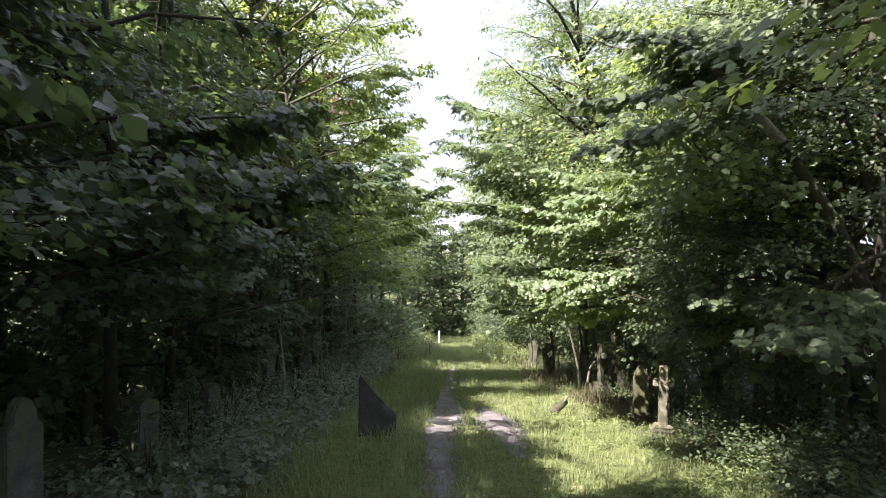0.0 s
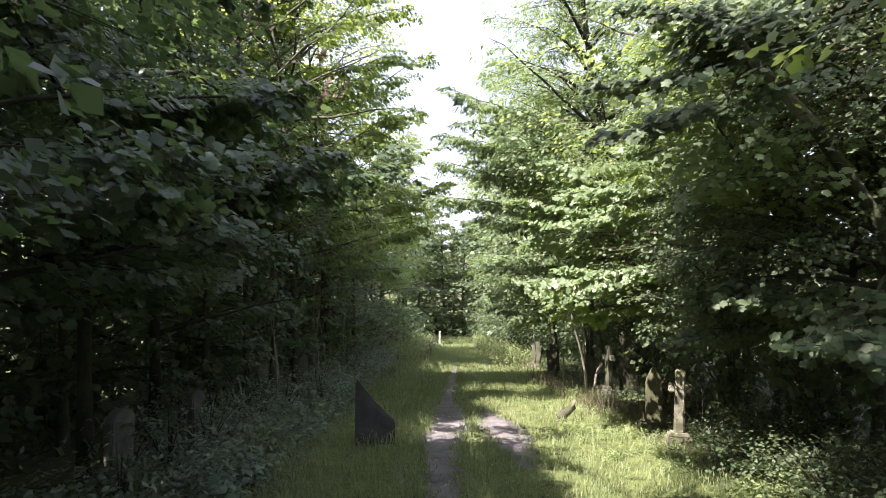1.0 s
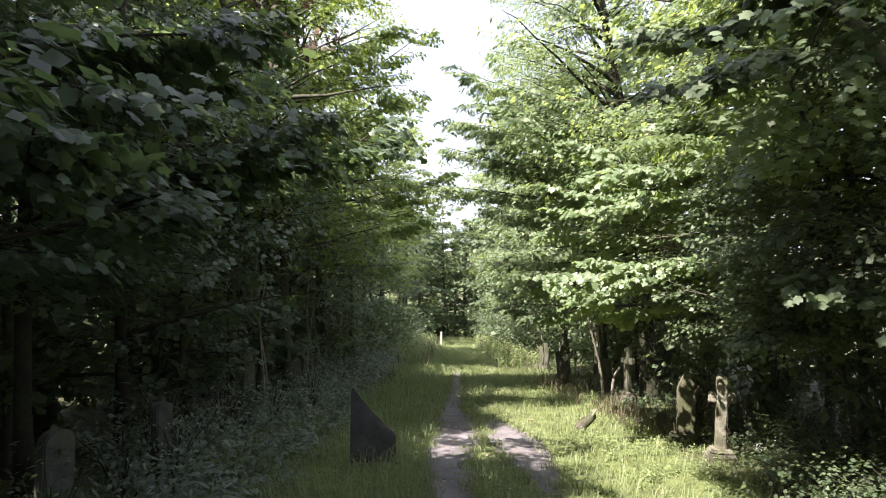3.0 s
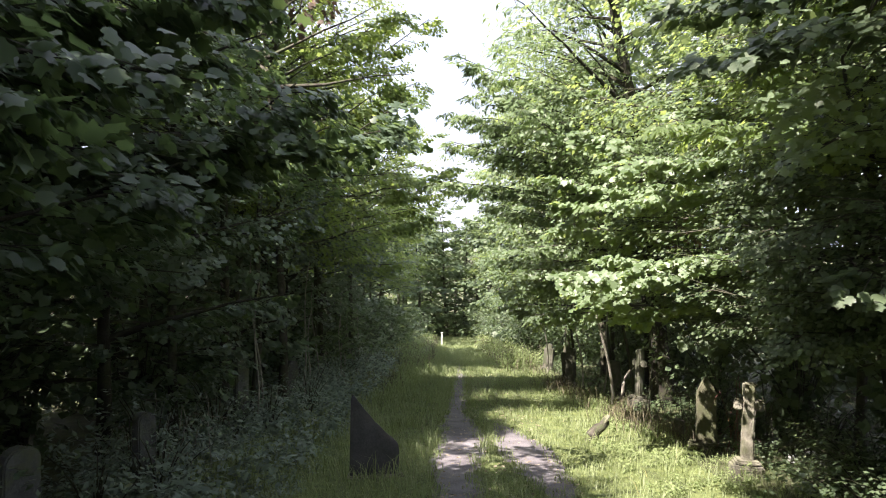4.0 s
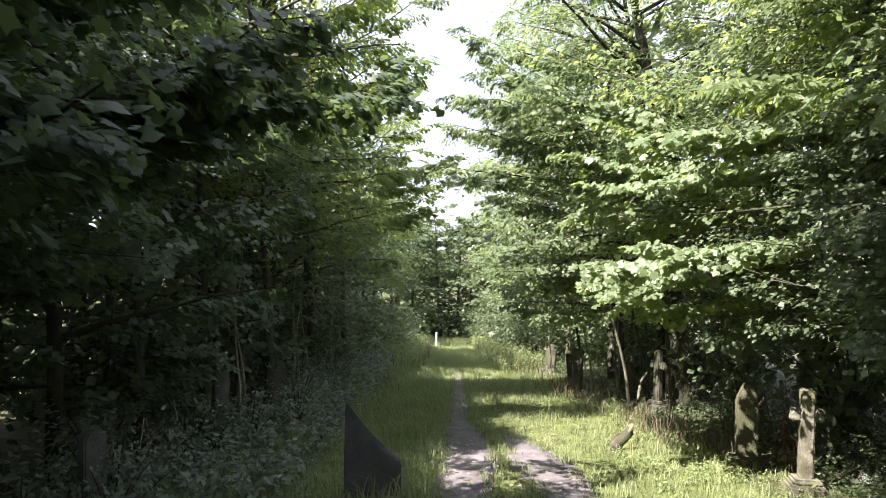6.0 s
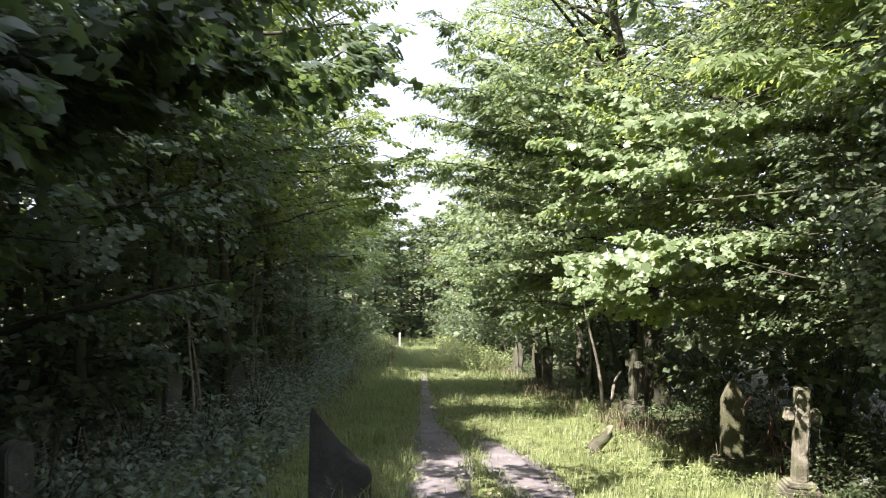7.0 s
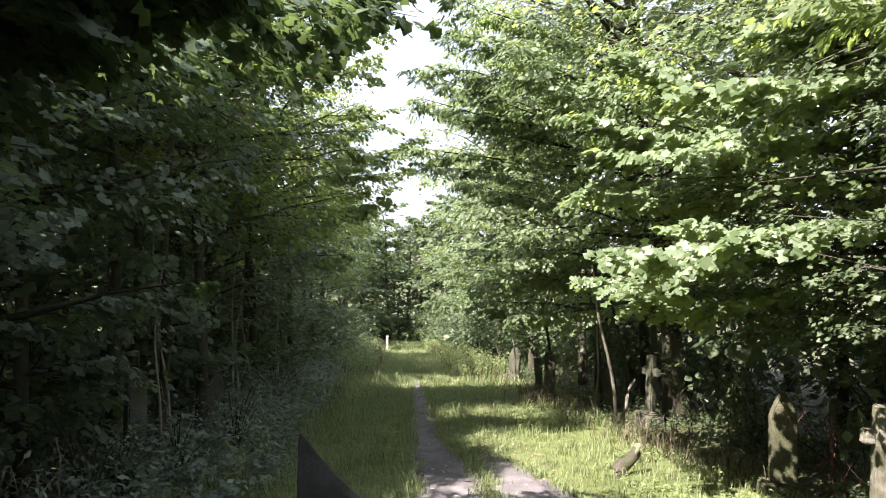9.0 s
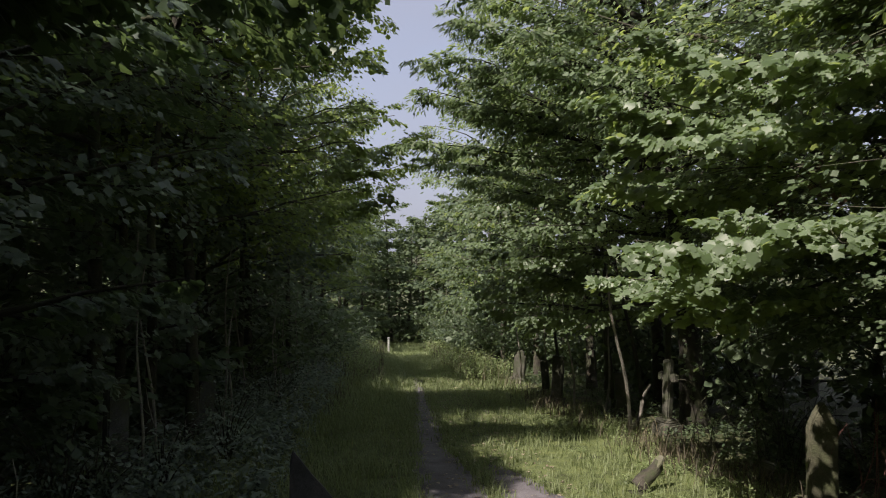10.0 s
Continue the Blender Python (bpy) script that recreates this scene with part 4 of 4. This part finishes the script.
headstone(-2.82, 6.4, "round", 0.24, 0.95, 64, 1, 2, "shaded rounded headstone among nettles", material=SHADE_GREY_STONE)
headstone(-3.1, 7.0, "plain", 0.2, 0.75, 66, -2, 0, "shaded square-topped headstone among nettles", material=SHADE_GREY_STONE)
headstone(-2.7, 7.95, "round", 0.18, 0.92, 62, 2, -2, "shaded rounded headstone beside the verge", material=SHADE_GREY_STONE)
headstone(-2.97, 11.6, "plain", 0.2, 1.18, 50, 0, 1, "grey upright headstone against dark foliage", material=SHADE_GREY_STONE)
headstone(-2.87, 14.15, "round", 0.28, 0.95, 60, 3, 0, "weathered rounded headstone under low branches", material=SHADE_GREY_STONE)
headstone(-3.1, 15.4, "pointed", 0.32, 1.0, 58, -2, 2, "weathered pointed headstone under low branches", material=SHADE_GREY_STONE)
headstone(-3.0, 18.2, "plain", 0.28, 0.9, 56, 2, 0, "grey upright headstone among tall weeds", material=STONE)

headstone(3.03, 11.55, "plain", 0.13, 0.36, -30, 6, 4, "low broken grey stone stub in weeds", material=DARK_STONE, plinth=False)


def leaning_slab(x, y, turn, tip, lean):
    """A broken dark slab, high on one side, cut by a sagging diagonal."""
    root = tagged(new("broken_gravestone"), "broken dark slate gravestone with a jagged slanting top", "gravestone", "gravestones")
    root.matrix_world = pose(x, y, float(ground_at(x, y)) - 0.05, tip, lean, turn)
    k = np.linspace(0, 1, 9)
    cut = [(-0.24 + 0.50 * a, 0.95 - 0.54 * a - 0.035 * math.sin(math.pi * a) + 0.006 * math.sin(23 * a)) for a in k]
    bm = bmesh.new()
    prism(bm, [(-0.26, 0), (0.27, 0), (0.275, 0.34)] + cut[::-1] + [(-0.255, 0.87)], 0.085, 0.008)
    part("slab", bm, SLATE, root)
    bm = bmesh.new()
    block(bm, 0.02, 0.02, 0.02, 0.62, 0.20, 0.12, 0.02)
    part("plinth", bm, STONE, root)
    return root


leaning_slab(-0.94, 9.65, 12, -4, 1)


def broken_log(x, y):
    root = tagged(new("fallen_log"), "short sawn log lying tilted in sunny grass", "log")
    root.matrix_world = pose(x, y, float(ground_at(x, y)) + 0.03, 0, 0, 25)
    k = np.linspace(0, 1, 7)
    line = np.c_[-0.06 + 0.10 * k + 0.17 * k ** 2, 0.02 * np.sin(5 * k), -0.10 + 0.36 * k - 0.04 * k ** 2]
    r = np.array([0.085, 0.098, 0.092, 0.08, 0.072, 0.064, 0.056])
    v, f = tubes([(line, r)], 12)
    v = v + np.random.default_rng(4).normal(0, 0.008, v.shape)
    mesh_object("bark_shell", v, f, BARK, root, smooth=True)
    bm = bmesh.new()
    c = bmesh.ops.create_cone(bm, segments=14, radius1=0.056, radius2=0.052, depth=0.018, cap_ends=True)
    bmesh.ops.transform(bm, matrix=Matrix.Translation(line[-1] + np.array([-0.035, -0.01, 0.02])) @ Matrix.Rotation(radians(-38), 4, "Y") @ Matrix.Diagonal((1.85, 1.0, 1.0, 1)), verts=c["verts"])
    for w in bm.verts:
        w.co += Vector((0.006 * math.sin(40 * w.co.y), 0.0, 0.008 * math.sin(31 * w.co.x + 2)))
    part("cut_end", bm, STONE, root, "pale slanting broken end")
    return root


broken_log(1.95, 11.85)


def marker_post(x, y):
    root = tagged(new("marker_post"), "slim white marker post beside the grassy path", "post")
    root.location = (x, y, float(ground_at(x, y)) - 0.05)
    bm = bmesh.new()
    block(bm, 0, 0, 0.42, 0.10, 0.10, 0.84, 0.015)
    part("shaft", bm, WHITE, root)
    bm = bmesh.new()
    block(bm, 0, 0, 0.855, 0.13, 0.13, 0.045, 0.01)
    part("cap", bm, WHITE, root)


marker_post(-0.23, 40.2)


def pole_sapling(x, y, tops, label, bark, r=0.045):
    root = tagged(new("sapling"), label, "sapling", "saplings")
    root.location = (x, y, float(ground_at(x, y)) - 0.05)
    k = np.linspace(0, 1, 10)
    line = np.c_[tops[0] * k + 0.05 * np.sin(6 * k), tops[1] * k + 0.03 * np.sin(5 * k + 1), tops[2] * k]
    v, f = tubes([(line, r * (1.15 - 0.6 * k))], 8)
    mesh_object("trunk", v, f, bark, root, smooth=True)
    return root


pole_sapling(3.02, 15.0, (-0.42, -0.2, 2.4), "pale leaning bare sapling stem", PALE_BARK, 0.027)
pole_sapling(3.05, 15.1, (0.35, 0.1, 0.7), "short pale broken stem at a sapling's foot", PALE_BARK, 0.035)
pole_sapling(3.85, 16.6, (-0.5, 0.2, 3.2), "slim dark leaning sapling stem", BARK, 0.035)
pole_sapling(3.6, 17.4, (-0.3, 0.3, 3.4), "slim dark sapling stem", BARK, 0.035)
pole_sapling(3.2, 19.6, (-0.3, 0.2, 3.2), "slim dark sapling stem", BARK, 0.035)
pole_sapling(4.1, 8.6, (-0.2, 0.3, 2.6), "slim dark sapling stem", BARK, 0.03)
pole_sapling(-3.2, 12.9, (0.2, 0.1, 4.0), "slim dark sapling stem", BARK, 0.06)
pole_sapling(-3.0, 16.4, (0.3, 0.2, 4.4), "slim dark sapling stem", BARK, 0.05)
pole_sapling(-2.7, 20.2, (0.15, 0.1, 4.2), "slim dark sapling stem", BARK, 0.06)

for x, y, lean, tall in ((-2.75, 11.4, 0.1, 2.2), (-2.9, 12.4, -0.15, 2.6), (-2.6, 14.2, 0.12, 1.9), (-2.85, 14.9, 0.2, 2.8), (-2.7, 15.9, -0.1, 2.4), (-2.5, 17.2, 0.1, 1.8), (-2.7, 18.4, 0.18, 2.6), (-2.45, 19.3, -0.12, 1.7), (-2.6, 21.2, 0.1, 2.4)):
    pole_sapling(x, y, (lean, 0.05, tall), "thin pale bare stem among nettles", PALE_BARK, 0.014)
for x, y, lean, tall in ((3.3, 17.0, 0.15, 2.0), (3.1, 18.2, -0.2, 2.2), (3.15, 21.0, 0.12, 2.0), (2.95, 22.6, -0.1, 2.2)):
    pole_sapling(x, y, (lean, 0.05, tall), "thin pale bare stem under the trees", PALE_BARK, 0.02)


# ---------------- dead growth ----------------
rng = np.random.default_rng(33)
dx = np.concatenate([rng.normal(2.85, 0.22, 420), rng.normal(-1.9, 0.3, 450), rng.normal(2.65, 0.25, 520), rng.normal(2.95, 0.12, 160), rng.uniform(-2.2, -0.5, 900), rng.uniform(1.7, 3.0, 700)])
dy = np.concatenate([rng.normal(13.2, 0.7, 420), rng.normal(19.5, 1.8, 450), rng.normal(18.0, 2.0, 520), rng.normal(11.4, 0.3, 160), rng.uniform(24, 44, 900), rng.uniform(22, 44, 700)])
blades("dead_stalks", rng, dx, dy, 0.38 + 0.4 * np.clip((dy - 22) / 2, 0, 1), 0.003, "dry brown dead stalks and bracken beside the verge", DEAD)


def withered_bough(x, y, z, n, label):
    """A hanging broken twig with brown leaves."""
    root = tagged(new("withered_bough"), label, "branch", "withered boughs")
    root.location = (x, y, z)
    b0 = rng.normal(0, 0.10, (n, 3))
    b1 = b0 + unit(rng.normal(0, 1, (n, 3)) - np.array([0, 0, 0.8])) * rng.uniform(0.15, 0.3, (n, 1))
    crown_mesh(rng, b0, b1, 10, MIDLEAF, 0.06, DRY, BARK, root, True, spread=0.5)
    return root


withered_bough(-1.25, 7.25, 3.4, 7, "cluster of brown withered leaves hanging in a sycamore")
withered_bough(2.75, 10.5, 1.75, 6, "cluster of brown withered leaves hanging in a hawthorn")


def twig_tangle(x, y, reach, n, label, bark):
    """Arching bare stems that cross one another over one root."""
    root = tagged(new("bramble_tangle"), label, "bramble", "bramble tangles")
    root.location = (x, y, float(ground_at(x, y)) - 0.03)
    for i in range(n):
        a, out, top = rng.uniform(0, 6.283), reach * rng.uniform(0.5, 1.2), rng.uniform(0.3, 1.0)
        k = np.linspace(0, 1, 9)
        foot = rng.normal(0, 0.22 * reach, 2)
        line = np.c_[foot[0] + math.cos(a) * out * k, foot[1] + math.sin(a) * out * k, top * np.sin(math.pi * k ** rng.uniform(0.6, 1.0) * rng.uniform(0.6, 0.98))]
        line += np.cumsum(rng.normal(0, 0.022, (9, 3)), axis=0)
        line[:, 2] = np.maximum(line[:, 2], 0.01)
        v, f = tubes([(line, np.interp(k, [0, 1], [rng.uniform(0.003, 0.0055), 0.002]))], 4)
        mesh_object("stem", v, f, bark, root, smooth=True)
    return root


for x, y, reach, n in ((3.8, 5.9, 0.9, 11), (4.0, 7.0, 0.9, 13), (4.0, 8.3, 0.8, 12), (4.1, 10.0, 0.7, 11), (3.75, 12.3, 0.7, 12), (3.3, 13.3, 0.7, 10), (3.6, 18.0, 0.9, 9)):
    twig_tangle(x, y, reach, n, "tangle of bare brown bramble stems in shade", BARK)
for x, y, reach, n in ((3.75, 10.6, 0.7, 9), (3.5, 12.0, 0.6, 8)):
    twig_tangle(x, y, reach, n, "thin bare twigs in the dark under a hawthorn", BARK)
for x, y, reach, n in ((-2.9, 9.0, 0.8, 9), (-2.8, 12.8, 0.8, 9), (-2.5, 16.5, 0.7, 10), (-2.4, 19.5, 0.7, 12)):
    twig_tangle(x, y, reach, n, "dry grey bramble stems among nettles", PALE_BARK)


twig_tangle(3.42, 10.55, 0.38, 9, "reddish bramble stems at the foot of a mossy headstone", RED_STEM)


def umbel_plant(x, y, tall, label):
    """A hollow stem with forked tops, each a flat cluster of tiny white flowers."""
    root = tagged(new("hogweed"), label, "wildflower", "hogweeds")
    root.location = (x, y, float(ground_at(x, y)) - 0.02)
    k = np.linspace(0, 1, 5)
    tops = [np.array([rng.normal(0, 0.05), rng.normal(0, 0.05), tall])] + [np.array([0.12 * math.cos(a), 0.12 * math.sin(a), tall * rng.uniform(0.72, 0.9)]) for a in rng.uniform(0, 6.28, 3)]
    start = np.array([0, 0, tall * 0.5])
    v, f = tubes([(np.outer(k, start), np.full(5, 0.006))] + [(start + np.outer(k, q - start), np.full(5, 0.004)) for q in tops], 5)
    mesh_object("stem", v, f, GRASS, root, smooth=True)
    for q in tops:
        pos = q + rng.normal(0, 1, (60, 3)) * np.array([0.035, 0.035, 0.006])
        v, f = leaves(PLAIN, pos, rng.normal(0, 1, (60, 3)) * np.array([1, 1, 0.2]), np.array([0, 0, 1.0]) + rng.normal(0, 0.3, (60, 3)), rng.uniform(0.008, 0.016, 60))
        tagged(mesh_object("flower_head", v, f, WHITE, root, "small flat white flower cluster"), "small flat white flower cluster", kind="stuff")
    pos = np.array([0, 0, tall * 0.3]) + rng.normal(0, 1, (14, 3)) * np.array([0.08, 0.08, 0.06])
    v, f = leaves(LOBED, pos, rng.normal(0, 1, (14, 3)) * np.array([1, 1, 0.3]), np.array([0, 0, 1.0]) + rng.normal(0, 0.4, (14, 3)), rng.uniform(0.06, 0.13, 14))
    tagged(mesh_object("leaf", v, f, HERB, root), kind="stuff")
    return root


umbel_plant(3.3, 8.75, 0.42, "white flowering hogweed in weeds near the cross")
umbel_plant(-2.1, 17.8, 0.6, "pale flowering hogweed among dry stalks")
